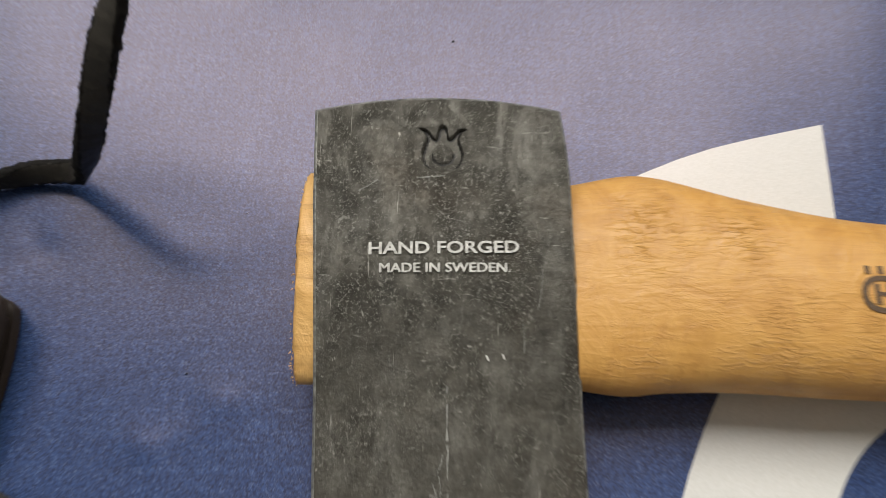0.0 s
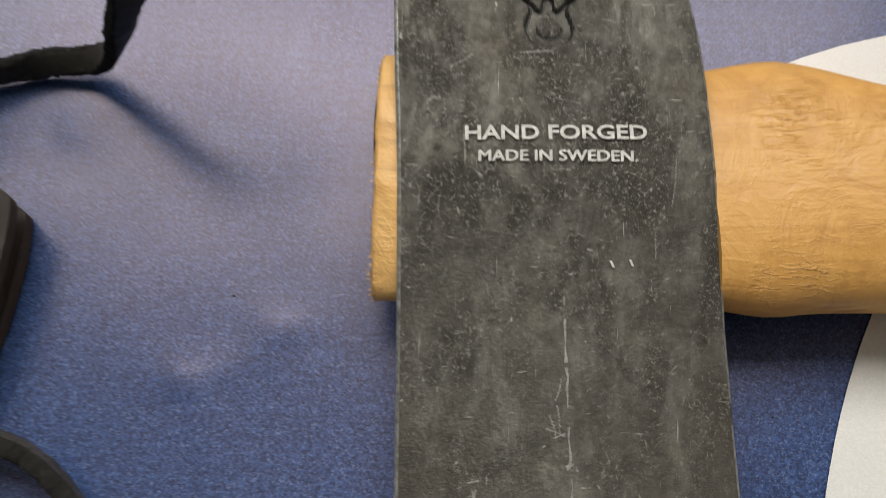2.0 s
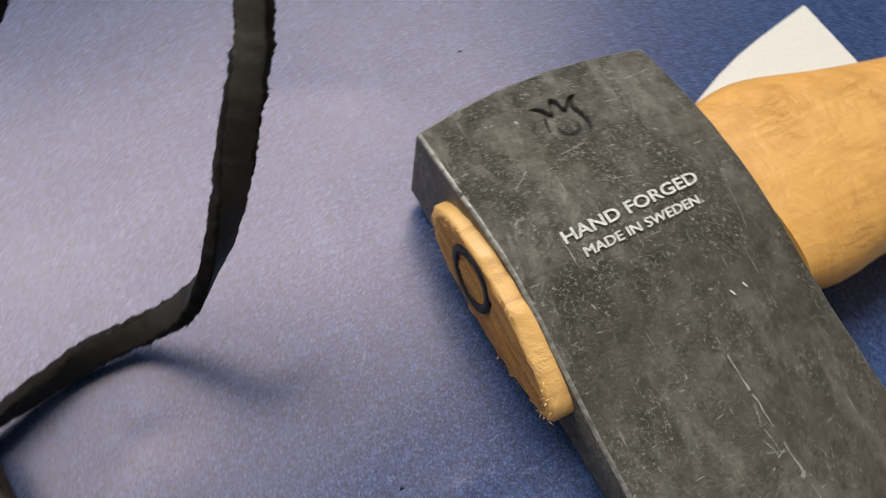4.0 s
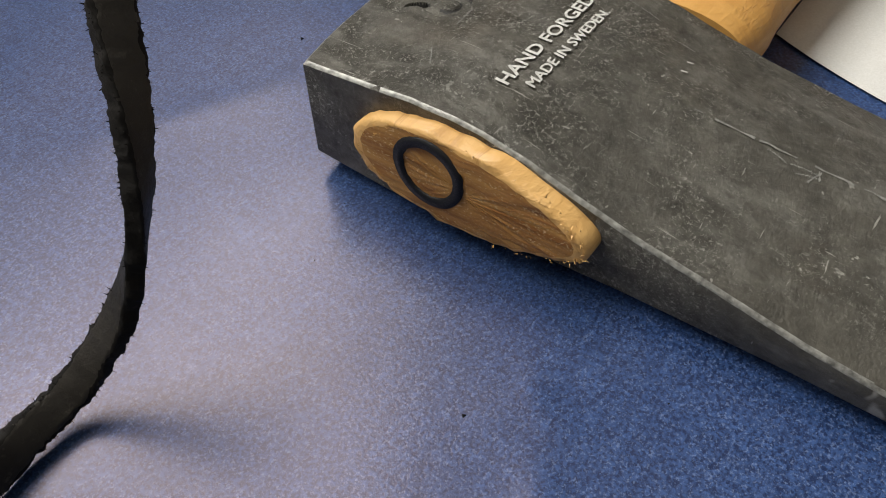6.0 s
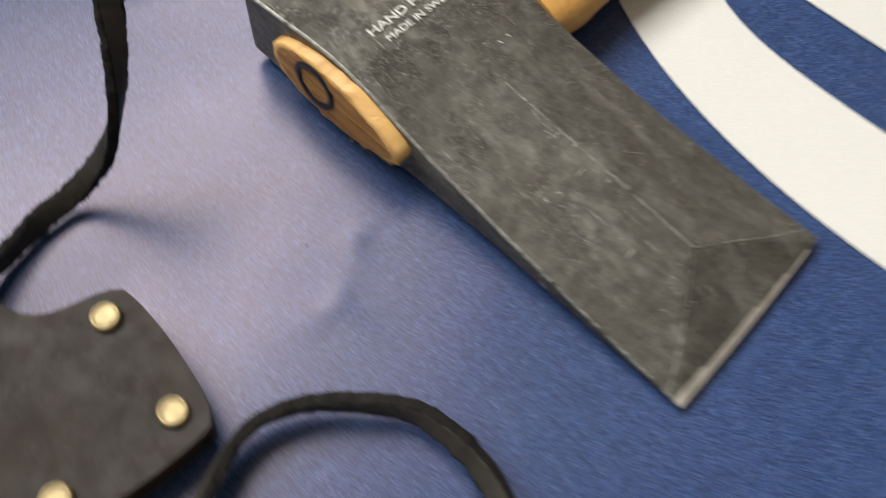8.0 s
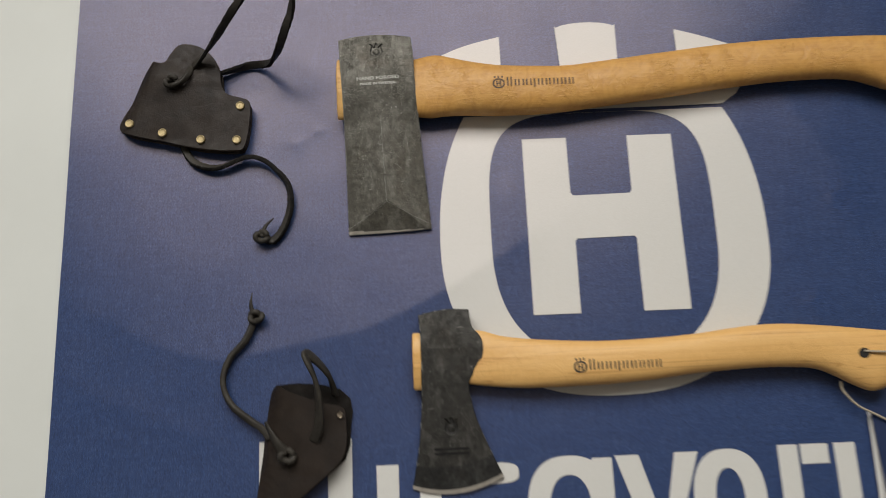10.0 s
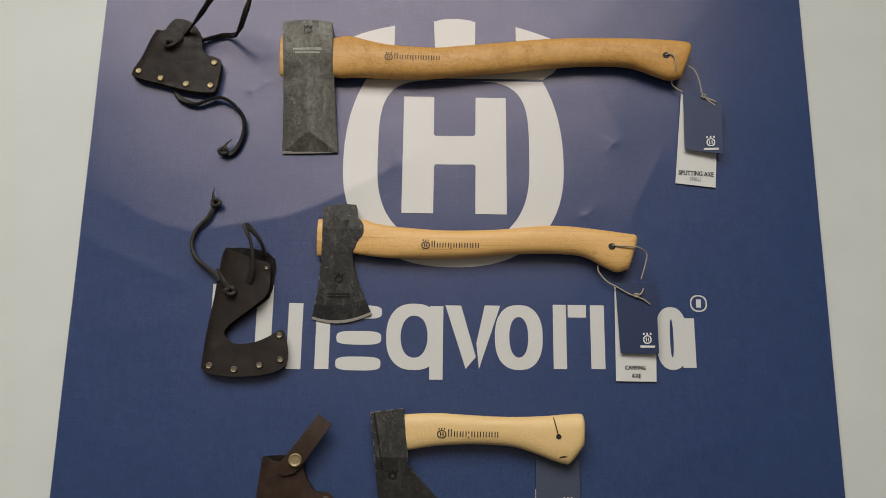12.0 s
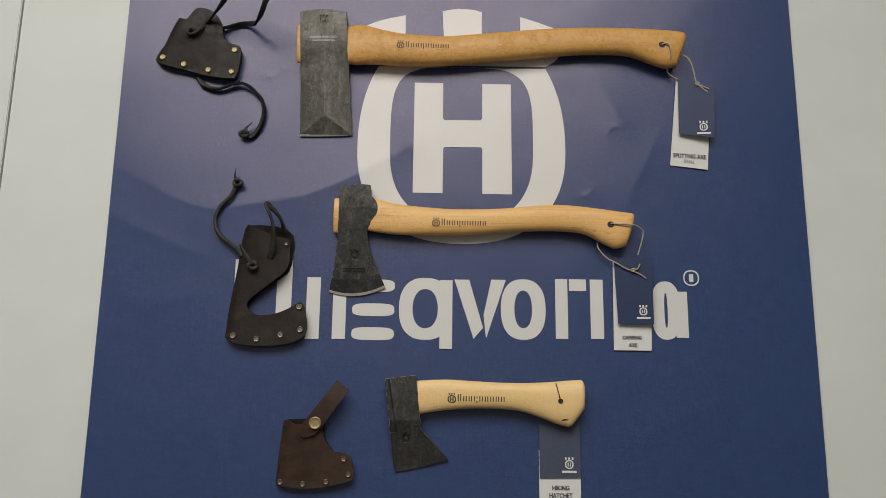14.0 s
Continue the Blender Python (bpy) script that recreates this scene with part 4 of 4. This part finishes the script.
part("head", axe_head("head", [(0.0826, -0.3907), (0.0870, -0.4263), (0.0936, -0.4809), (0.0960, -0.4966)],
                      [(0.1186, -0.3858), (0.1200, -0.3934), (0.1240, -0.4300), (0.1252, -0.4400), (0.1240, -0.4450), (0.1300, -0.4520), (0.1440, -0.4670), (0.1580, -0.4815)], 0.0012,
                      hat_high, lambda x, y, s, u: 0.0008 + 0 * (y + u), [STEEL_B, WORN, STEEL_C], 140, 210, hat_pick, [(0.1085, -0.4590, 0.00085, 0.0012, 1)]), hatchet, "black hatchet head with a bare ground blade")
part("handle", handle("handle",
                      [(0.1185, -0.3925), (0.1250, -0.3918), (0.1405, -0.3908), (0.1611, -0.3905), (0.1917, -0.3921), (0.2216, -0.3933), (0.2516, -0.3932), (0.2816, -0.3914), (0.2969, -0.3899), (0.3122, -0.3890), (0.3152, -0.3908), (0.3172, -0.3965)],
                      [(0.1225, -0.4300), (0.1259, -0.4302), (0.1430, -0.4272), (0.1615, -0.4251), (0.1919, -0.4234), (0.2216, -0.4240), (0.2424, -0.4263), (0.2632, -0.4325), (0.2800, -0.4388), (0.2930, -0.4425), (0.3015, -0.4415), (0.3160, -0.4235)],
                      (0.0120, 0.0120, 0.0120, 0.0125, 0.0130), (0.0075, 0.0100, 0.0102, 0.0105, 0.0112), BIRCH), hatchet, "short pale birch handle")
handle_marks(hatchet, 0.1560, 0.2240, -0.4155, 0.0080, INK)
eyelet(hatchet, 0.2872, -0.4140, 0.0241, 0.0030)
part("dark_cord", sweep("dark_cord", [(0.2868, -0.4125, 0.0243), (0.2845, -0.4030, 0.0240), (0.2825, -0.3935, 0.0200)], 0.0010, 0.0010, SOOT, n=20, sides=6), hatchet)
part("knot_mark", slab("knot_mark", [arc(0.2930, -0.4365, 0.0050, 0.0022, 0, 350, 20)], lambda x, y: 0.0205 + (y + 0.4365) * 0.9, None, BRAND, 0.05), hatchet, "dark wood knot")


# ---- leather sheaths ----
def roll(d):
    """How far the leather dips where it wraps round the spine, d metres from it."""
    return 0.0075 * math.exp(-max(0.0, d) / 0.0036)


def knot(x, y, z, r, thick, mat, tilt=0.0):
    """An overhand knot: a cord that winds twice round itself."""
    pts = []
    for i in range(26):
        a = 2 * math.pi * i / 12.5
        k = r * (1 + 0.25 * math.sin(a * 1.5))
        pts.append((x + k * math.cos(a + tilt), y + k * 0.8 * math.sin(a + tilt), z + r * 0.55 * math.sin(a * 1.5 + 0.6)))
    return sweep("knot", pts, thick, thick, mat, n=110, sides=8, square=2.2)


# sheath of the splitting axe
s1 = thing("leather_sheath", (-0.165, 0.025, 0.0), "dark leather splitting axe sheath with brass rivets and thongs", "sheath", "leather sheaths")
s1_out = [(-0.2196, 0.0061), (-0.2090, 0.0330), (-0.1962, 0.0619), (-0.1877, 0.0611), (-0.1811, 0.0609), (-0.1762, 0.0687), (-0.1688, 0.0758), (-0.1542, 0.0741), (-0.1441, 0.0666),
          (-0.1375, 0.0553), (-0.1352, 0.0400), (-0.1300, 0.0318), (-0.1160, 0.0275), (-0.1122, 0.0235), (-0.1124, 0.0055), (-0.1160, -0.0130), (-0.1225, -0.0166), (-0.1474, -0.0147), (-0.1791, -0.0070)]


s1_out = spline(s1_out, 110, True).tolist()


def s1_top(x, y):
    spread = max(0.0, min(1.0, (y + 0.005) / 0.05))
    return 0.0122 + 0.0065 * spread * math.exp(-((x + 0.175) / 0.045) ** 2) + 0.0006 * noise.noise((x * 60, y * 60, 1)) - roll((x - (-0.2196 + 0.42 * (y - 0.0061))) * 0.92)


part("front_panel", slab("front_panel", [s1_out], lambda x, y: s1_top(x, y), lambda x, y: s1_top(x, y) - 0.0030, [LEATHER, LEATHER_IN], 0.006), s1, "smooth dark leather front")
part("back_panel", slab("back_panel", [[(x * 0.985 - 0.165 * 0.015, y * 0.98 + 0.0004) for x, y in s1_out]], lambda x, y: 0.0040 + 0.2 * (s1_top(x, y) - 0.0095), lambda x, y: 0.0010, [LEATHER, LEATHER_IN], 0.012), s1)
part("welt", slab("welt", [[(-0.2150, 0.0075), (-0.1960, 0.0045), (-0.1750, 0.0000), (-0.1480, -0.0045), (-0.1260, -0.0060), (-0.1230, 0.0200), (-0.1135, 0.0220), (-0.1140, 0.0050), (-0.1175, -0.0120), (-0.1225, -0.0155), (-0.1474, -0.0137), (-0.1785, -0.0062)]],
                  lambda x, y: 0.0098, lambda x, y: 0.0036, LEATHER_IN, 0.02), s1, "raw leather welt")
for x, y in ((-0.2098, 0.0095), (-0.1825, 0.0003), (-0.1513, -0.0067), (-0.1222, -0.0080), (-0.1197, 0.0212)):
    part("rivet", rivet("rivet", x, y, s1_top(x, y) + 0.0004, 0.0037, BRASS), s1, "domed brass rivet")

loop_pts = [(-0.1610, 0.0555, 0.0150), (-0.1515, 0.0590, 0.0220), (-0.1376, 0.0680, 0.0340), (-0.1170, 0.0830, 0.0550), (-0.0980, 0.0920, 0.0740), (-0.0790, 0.0890, 0.0850), (-0.0670, 0.0830, 0.0855), (-0.0650, 0.0769, 0.0800), (-0.0676, 0.0697, 0.0723),
            (-0.0712, 0.0652, 0.0657), (-0.0755, 0.0614, 0.0573), (-0.0815, 0.0560, 0.0450), (-0.0875, 0.0538, 0.0325), (-0.0940, 0.0560, 0.0190), (-0.1045, 0.0612, 0.0060), (-0.1138, 0.0616, 0.0042), (-0.1250, 0.0590, 0.0042), (-0.1400, 0.0540, 0.0060)]
part("thong_loop", sweep("thong_loop", loop_pts, 0.0062, 0.0030, THONG, 560, 620, 20, ripple=0.12, square=5.0, ragged=0.16), s1, "twisted black leather thong with frayed edges")
part("knot", knot(-0.1735, 0.0410, 0.0210, 0.0042, 0.0042, THONG, 0.6), s1)
part("thong_end", sweep("thong_end", [(-0.1600, 0.0560, 0.0165), (-0.1610, 0.0470, 0.0215), (-0.1660, 0.0400, 0.0225), (-0.1730, 0.0385, 0.0215)], 0.0050, 0.0034, THONG, 120, 40, 10), s1)
tail_pts = [(-0.1700, 0.0000, 0.0030), (-0.1660, -0.0130, 0.0035), (-0.1572, -0.0240, 0.0045), (-0.1391, -0.0290, 0.0060), (-0.1157, -0.0215, 0.0075), (-0.1027, -0.0240, 0.0080), (-0.0915, -0.0330, 0.0080), (-0.0815, -0.0463, 0.0070),
            (-0.0797, -0.0640, 0.0060), (-0.0850, -0.0810, 0.0050), (-0.0935, -0.0915, 0.0045), (-0.1000, -0.0900, 0.0060)]
part("thong_tail", sweep("thong_tail", tail_pts, 0.0060, 0.0036, THONG, 160, 420, 20, ripple=0.10, square=5.0, ragged=0.20), s1, "curled black leather thong")
part("knot", knot(-0.1020, -0.0890, 0.0070, 0.0040, 0.0044, THONG, 0.2), s1)
part("thong_tip", sweep("thong_tip", [(-0.1020, -0.0890, 0.0080), (-0.0990, -0.0810, 0.0090), (-0.0925, -0.0745, 0.0090)], 0.0045, 0.0030, THONG, 60, 24, 8, 0.7), s1)

# sheath of the camping axe
s2 = thing("leather_sheath", (-0.07, -0.29, 0.0), "tall dark leather camping axe sheath with rivets and knotted thongs", "sheath", "leather sheaths")
s2_out = [(-0.0915, -0.2085), (-0.0972, -0.2346), (-0.0999, -0.2592), (-0.1061, -0.3025), (-0.1095, -0.3422), (-0.1077, -0.3449), (-0.0956, -0.3511), (-0.0744, -0.3537), (-0.0475, -0.3527),
          (-0.0266, -0.3485), (-0.0140, -0.3400), (-0.0120, -0.3264), (-0.0158, -0.3074), (-0.0197, -0.3013), (-0.0241, -0.3023), (-0.0359, -0.3096), (-0.0515, -0.3158), (-0.0705, -0.3175),
          (-0.0800, -0.3124), (-0.0846, -0.3058), (-0.0806, -0.2977), (-0.0663, -0.2860), (-0.0502, -0.2732), (-0.0401, -0.2634), (-0.0365, -0.2529), (-0.0364, -0.2389), (-0.0375, -0.2270), (-0.0420, -0.2240), (-0.0500, -0.2225), (-0.0640, -0.2180), (-0.0780, -0.2125)]


s2_out = spline(s2_out, 150, True).tolist()


def s2_top(x, y):
    up = max(0.0, min(1.0, (y + 0.33) / 0.12))
    return 0.0122 + 0.0085 * up * math.exp(-((x + 0.066 + 0.12 * (y + 0.22)) / 0.026) ** 2) + 0.0006 * noise.noise((x * 60, y * 60, 2)) - roll(x - float(np.interp(y, (-0.3422, -0.2592, -0.2069), (-0.1095, -0.0999, -0.0912))))


part("front_panel", slab("front_panel", [s2_out], s2_top, lambda x, y: s2_top(x, y) - 0.0030, [LEATHER, LEATHER_IN], 0.006), s2, "smooth dark leather front")
s2_back = [(-0.0905, -0.2062), (-0.0960, -0.2346), (-0.0990, -0.2592), (-0.1045, -0.3025), (-0.1080, -0.3420), (-0.0956, -0.3495), (-0.0744, -0.3522), (-0.0475, -0.3512), (-0.0275, -0.3475), (-0.0145, -0.3390),
           (-0.0132, -0.3264), (-0.0170, -0.3074), (-0.0241, -0.3033), (-0.0359, -0.3106), (-0.0515, -0.3165), (-0.0705, -0.3182), (-0.0810, -0.3130), (-0.0850, -0.3058), (-0.0806, -0.2977), (-0.0663, -0.2860),
           (-0.0490, -0.2722), (-0.0385, -0.2634), (-0.0348, -0.2529), (-0.0340, -0.2389), (-0.0325, -0.2290), (-0.0345, -0.2180), (-0.0420, -0.2110), (-0.0560, -0.2070), (-0.0740, -0.2052)]
# upper face nearly black: the shade in the mouth is painted on
part("back_panel", slab("back_panel", [s2_back], lambda x, y: 0.0040, lambda x, y: 0.0010, [INNER, LEATHER_IN], 0.012), s2)
part("welt", slab("welt", [[(-0.1065, -0.3400), (-0.0956, -0.3440), (-0.0744, -0.3460), (-0.0475, -0.3440), (-0.0290, -0.3390), (-0.0250, -0.3264), (-0.0260, -0.3060), (-0.0170, -0.3080), (-0.0133, -0.3264), (-0.0150, -0.3390), (-0.0270, -0.3475), (-0.0475, -0.3515), (-0.0744, -0.3525), (-0.0956, -0.3500)]],
                  lambda x, y: 0.0098, lambda x, y: 0.0036, LEATHER_IN, 0.02), s2, "raw leather welt")
for x, y in ((-0.0985, -0.3420), (-0.0705, -0.3458), (-0.0425, -0.3405), (-0.0196, -0.3340), (-0.0220, -0.3070)):
    part("rivet", rivet("rivet", x, y, s2_top(x, y) + 0.0004, 0.0037, BRONZE), s2, "domed bronze rivet")
part("rivet", rivet("rivet", -0.0405, -0.2310, s2_top(-0.0405, -0.2310) + 0.0003, 0.0024, BRONZE), s2)
long_pts = [(-0.0940, -0.2460, 0.0100), (-0.0993, -0.2385, 0.0100), (-0.1080, -0.2326, 0.0095), (-0.1238, -0.2191, 0.0085), (-0.1303, -0.2023, 0.0080), (-0.1256, -0.1851, 0.0080), (-0.1138, -0.1713, 0.0080), (-0.1075, -0.1560, 0.0070)]
part("thong_tail", sweep("thong_tail", long_pts, 0.0054, 0.0044, THONG, 160, 120, 12, ripple=0.06), s2, "curved black leather thong")
part("knot", knot(-0.1055, -0.1535, 0.0085, 0.0040, 0.0044, THONG, 1.0), s2)
part("thong_tip", sweep("thong_tip", [(-0.1070, -0.1520, 0.0090), (-0.1095, -0.1440, 0.0100), (-0.1085, -0.1345, 0.0100)], 0.0044, 0.0030, THONG, 80, 24, 8, 0.75), s2)
part("knot", knot(-0.0790, -0.2590, 0.0185, 0.0042, 0.0046, THONG, 0.3), s2)
part("thong_end", sweep("thong_end", [(-0.0800, -0.2575, 0.0190), (-0.0870, -0.2480, 0.0225), (-0.0950, -0.2340, 0.0215)], 0.0092, 0.0044, THONG, 50, 30, 8, 0.7), s2)
hoop = [(-0.0600, -0.2490, 0.0165), (-0.0555, -0.2400, 0.0230), (-0.0540, -0.2230, 0.0300), (-0.0560, -0.2060, 0.0350), (-0.0630, -0.1880, 0.0360), (-0.0570, -0.1905, 0.0280), (-0.0480, -0.2020, 0.0200), (-0.0450, -0.2150, 0.0090)]
part("thong_loop", sweep("thong_loop", hoop, 0.0082, 0.0036, THONG, 150, 110, 12, ripple=0.05), s2, "looped black leather thong")

# sheath of the hatchet
s3 = thing("leather_sheath", (0.0, -0.47, 0.0), "brown leather hatchet sheath with a snap strap and rivets", "sheath", "leather sheaths")
s3_out = [(-0.0332, -0.4389), (-0.0360, -0.4550), (-0.0378, -0.4684), (-0.0403, -0.5057), (-0.0391, -0.5114), (-0.0247, -0.5143), (-0.0046, -0.5159), (0.0193, -0.5131), (0.0392, -0.5085), (0.0480, -0.5045), (0.0492, -0.4970), (0.0465, -0.4860),
          (0.0426, -0.4775), (0.0379, -0.4757), (0.0261, -0.4752), (0.0186, -0.4664), (0.0122, -0.4537), (0.0104, -0.4420), (-0.0050, -0.4432), (-0.0200, -0.4435)]


s3_back = [(x * 0.97, y) for x, y in s3_out[:17]] + [(0.0110, -0.4370), (-0.0050, -0.4372), (-0.0250, -0.4380)]
s3_out = spline(s3_out, 120, True).tolist()


def s3_top(x, y):
    up = max(0.0, min(1.0, (y + 0.505) / 0.06))
    return 0.0112 + 0.0065 * up * math.exp(-((x + 0.012) / 0.024) ** 2) + 0.0005 * noise.noise((x * 60, y * 60, 3)) - roll(x - (-0.0403 + 0.106 * (y + 0.5057)))


part("front_panel", slab("front_panel", [s3_out], s3_top, lambda x, y: s3_top(x, y) - 0.0028, [LEATHER_B, LEATHER_IN], 0.006), s3, "brown leather front")
part("back_panel", slab("back_panel", [s3_back], lambda x, y: 0.0038, lambda x, y: 0.0010, [INNER, LEATHER_IN], 0.012), s3)
part("welt", slab("welt", [[(-0.0375, -0.5050), (-0.0200, -0.5080), (0.0000, -0.5090), (0.0200, -0.5060), (0.0340, -0.5010), (0.0300, -0.4780), (0.0379, -0.4767), (0.0416, -0.4785), (0.0455, -0.4860), (0.0480, -0.4970), (0.0470, -0.5040), (0.0390, -0.5075), (0.0193, -0.5120), (-0.0046, -0.5148), (-0.0247, -0.5133), (-0.0380, -0.5105)]],
                  lambda x, y: 0.0090, lambda x, y: 0.0034, LEATHER_IN, 0.02), s3, "raw leather welt")
for x, y in ((-0.0343, -0.5085), (-0.0083, -0.5105), (0.0183, -0.5078), (0.0433, -0.4993), (0.0374, -0.4823)):
    part("rivet", rivet("rivet", x, y, s3_top(x, y) + 0.0003, 0.0032, BRONZE), s3, "dark bronze rivet")
strap3 = [(-0.0135, -0.4560), (-0.0090, -0.4590), (0.0030, -0.4560), (0.0130, -0.4450), (0.0418, -0.4040), (0.0268, -0.3930), (-0.0020, -0.4320), (-0.0120, -0.4440)]
part("strap", slab("strap", [strap3], lambda x, y: 0.0185 + 0.0035 * math.sin(min(1, max(0, (y + 0.455) / 0.06)) * 3.1), lambda x, y: 0.0160 + 0.0035 * math.sin(min(1, max(0, (y + 0.455) / 0.06)) * 3.1), [LEATHER_B, LEATHER_IN], 0.006), s3, "brown leather closing strap")
part("snap_button", rivet("snap_button", 0.0039, -0.4422, 0.0205, 0.0074, BRASS, 0.0020), s3, "large brass snap button")


# ---- hang tags ----
def tag(at, label, cover, card, cover_mat, lift, emblem, rows, cords, knots, turn=0.0):
    ob = thing("hang_tag", (*at, 0.0), label, "hang tag", "hang tags")

    def low(x, y):
        return 0.0022 + lift[0] * max(0, (y - card[0][1]))

    def high(x, y):
        return 0.0040 + lift[1] + lift[2] * (x - at[0])

    sheet = part("card", slab("card", [card], low, lambda x, y: low(x, y) - 0.0006, CARD, 0.02), ob, "white printed card")
    front = part("cover", slab("cover", [cover], high, lambda x, y: high(x, y) - 0.0006, cover_mat, 0.02), ob, "navy card cover")
    ex, ey, es = emblem
    part("emblem", slab("emblem", oval(ex - es, ex + es, ey - es, ey + es, es * 0.3, es * 0.26), lambda x, y: high(x, y) + 0.0003, None, CARD, 0.05), front, "white printed emblem")
    for k in (-0.8, 0.0, 0.8):
        part("emblem_prong", slab("emblem_prong", [rect(ex + k * es - es * 0.2, ex + k * es + es * 0.2, ey + 1.05 * es, ey + 1.6 * es)], lambda x, y: high(x, y) + 0.0003, None, CARD, 0.05), front)
    for k in (-0.38, 0.16):
        part("emblem_bar", slab("emblem_bar", [rect(ex + k * es, ex + (k + 0.22) * es, ey - es * 0.45, ey + es * 0.45)], lambda x, y: high(x, y) + 0.0003, None, CARD, 0.05), front)
    part("print_bar", slab("print_bar", [rect(ex - 1.7 * es, ex + 1.7 * es, ey - 1.9 * es, ey - 1.4 * es)], lambda x, y: high(x, y) + 0.0003, None, CARD, 0.05), front)
    for words, x0, x1, y0, y1, mat in rows:
        part("printed_line", lettering("printed_line", words, x0, x1, y0, y1, lambda x, y: low(x, y) + 0.0007, mat, turn, 0.0, 0.0004), sheet, "dark printed words")
    for pts in cords:
        part("twine", sweep("twine", pts, 0.0018, 0.0018, TWINE, 300, 70, 7, ripple=0.15, square=2.0), ob, "off-white cotton twine")
    for x, y, z in knots:
        part("knot", knot(x, y, z, 0.0020, 0.0018, TWINE), ob)
    return ob


TAG_INK = plain("grey_print", (0.05, 0.05, 0.06), 0.6, 0.0, 0.2, 600)
TAG_INK_PALE = plain("pale_grey_print", (0.42, 0.42, 0.41), 0.6, 0.0, 0.2, 600)
tag((0.465, -0.06), "opened navy and white hang tag tied to the splitting axe", [(0.4480, -0.0070), (0.4925, -0.0193), (0.4890, -0.0850), (0.4462, -0.0790)],
    [(0.4345, -0.1190), (0.4820, -0.1240), (0.4880, -0.0500), (0.4465, -0.0055)], CARD_BLUE, (0.02, 0.006, 0.12), (0.4765, -0.0705, 0.0050),
    [("SPLITTING AXE", 0.4385, 0.4800, -0.1085, -0.1030, TAG_INK), ("SMALL", 0.4515, 0.4655, -0.1155, -0.1110, TAG_INK_PALE)],
    [[(0.4236, 0.0335, 0.0268), (0.4300, 0.0345, 0.0285), (0.4340, 0.0290, 0.0280), (0.4350, 0.0180, 0.0260), (0.4330, 0.0080, 0.0150), (0.4360, 0.0020, 0.0090), (0.4470, -0.0050, 0.0080)],
     [(0.4545, 0.0270, 0.0120), (0.4610, 0.0200, 0.0150), (0.4660, 0.0080, 0.0140), (0.4690, -0.0060, 0.0120), (0.4715, -0.0120, 0.0115)],
     [(0.4715, -0.0125, 0.0115), (0.4780, -0.0190, 0.0120), (0.4840, -0.0240, 0.0125)], [(0.4715, -0.0125, 0.0115), (0.4800, -0.0170, 0.0125), (0.4860, -0.0200, 0.0130)]],
    [(0.4712, -0.0125, 0.0118)], -3.0)
tag((0.38, -0.29), "navy and white folded hang tag tied to the camping axe", [(0.3580, -0.2417), (0.4036, -0.2409), (0.4040, -0.3215), (0.3612, -0.3215)],
    [(0.3560, -0.3525), (0.4015, -0.3525), (0.4040, -0.2800), (0.3575, -0.2430)], CARD_BLUE, (0.01, 0.004, 0.05), (0.3915, -0.3060, 0.0048),
    [("CAMPING", 0.3665, 0.3895, -0.3395, -0.3350, TAG_INK), ("AXE", 0.3735, 0.3838, -0.3485, -0.3440, TAG_INK)],
    [[(0.3519, -0.2010, 0.0240), (0.3620, -0.2020, 0.0255), (0.3760, -0.2025, 0.0250), (0.3850, -0.2030, 0.0200), (0.3935, -0.2080, 0.0140), (0.3920, -0.2200, 0.0120), (0.3870, -0.2370, 0.0100)],
     [(0.3380, -0.2215, 0.0090), (0.3390, -0.2290, 0.0090), (0.3480, -0.2400, 0.0090), (0.3600, -0.2470, 0.0095), (0.3720, -0.2540, 0.0100), (0.3800, -0.2570, 0.0100)],
     [(0.3800, -0.2570, 0.0100), (0.3890, -0.2610, 0.0105), (0.3960, -0.2660, 0.0100)], [(0.3800, -0.2560, 0.0100), (0.3860, -0.2540, 0.0110), (0.3890, -0.2480, 0.0110)]],
    [(0.3805, -0.2560, 0.0104)])
tag((0.289, -0.49), "slate blue and white hang tag under the hatchet handle", [(0.2645, -0.4250), (0.3120, -0.4250), (0.3124, -0.5009), (0.2644, -0.5016)],
    [(0.2640, -0.5420), (0.3122, -0.5410), (0.3124, -0.4700), (0.2640, -0.4700)], CARD_GREY, (0.0, 0.0, 0.0), (0.2990, -0.4860, 0.0050),
    [("HIKING", 0.2790, 0.2985, -0.5150, -0.5100, TAG_INK), ("HATCHET", 0.2755, 0.3020, -0.5235, -0.5185, TAG_INK)], [], [])

# ---- lint on the banner ----
rnd = random.Random(3)
spots = [(-0.0693, 0.0095, 0.0005), (-0.0043, 0.1059, 0.0006)] + [(rnd.uniform(-0.2, 0.1), rnd.uniform(-0.12, 0.12), rnd.uniform(0.0001, 0.0003)) for _ in range(40)]
lv, lf = [], []
for x, y, r in spots:
    k = len(lv)
    z = lie(x, y)
    lv += [(x - r, y - 0.4 * r, z), (x + r, y - 0.6 * r, z), (x + 0.3 * r, y + r, z), (x, y, z + r)]
    lf += [[k, k + 1, k + 3], [k + 1, k + 2, k + 3], [k + 2, k, k + 3], [k + 2, k + 1, k]]
tagged(new("lint", mesh_of("lint", lv, lf, SOOT, smooth=False)), "tiny dark lint specks scattered on the banner", "lint", kind="stuff")
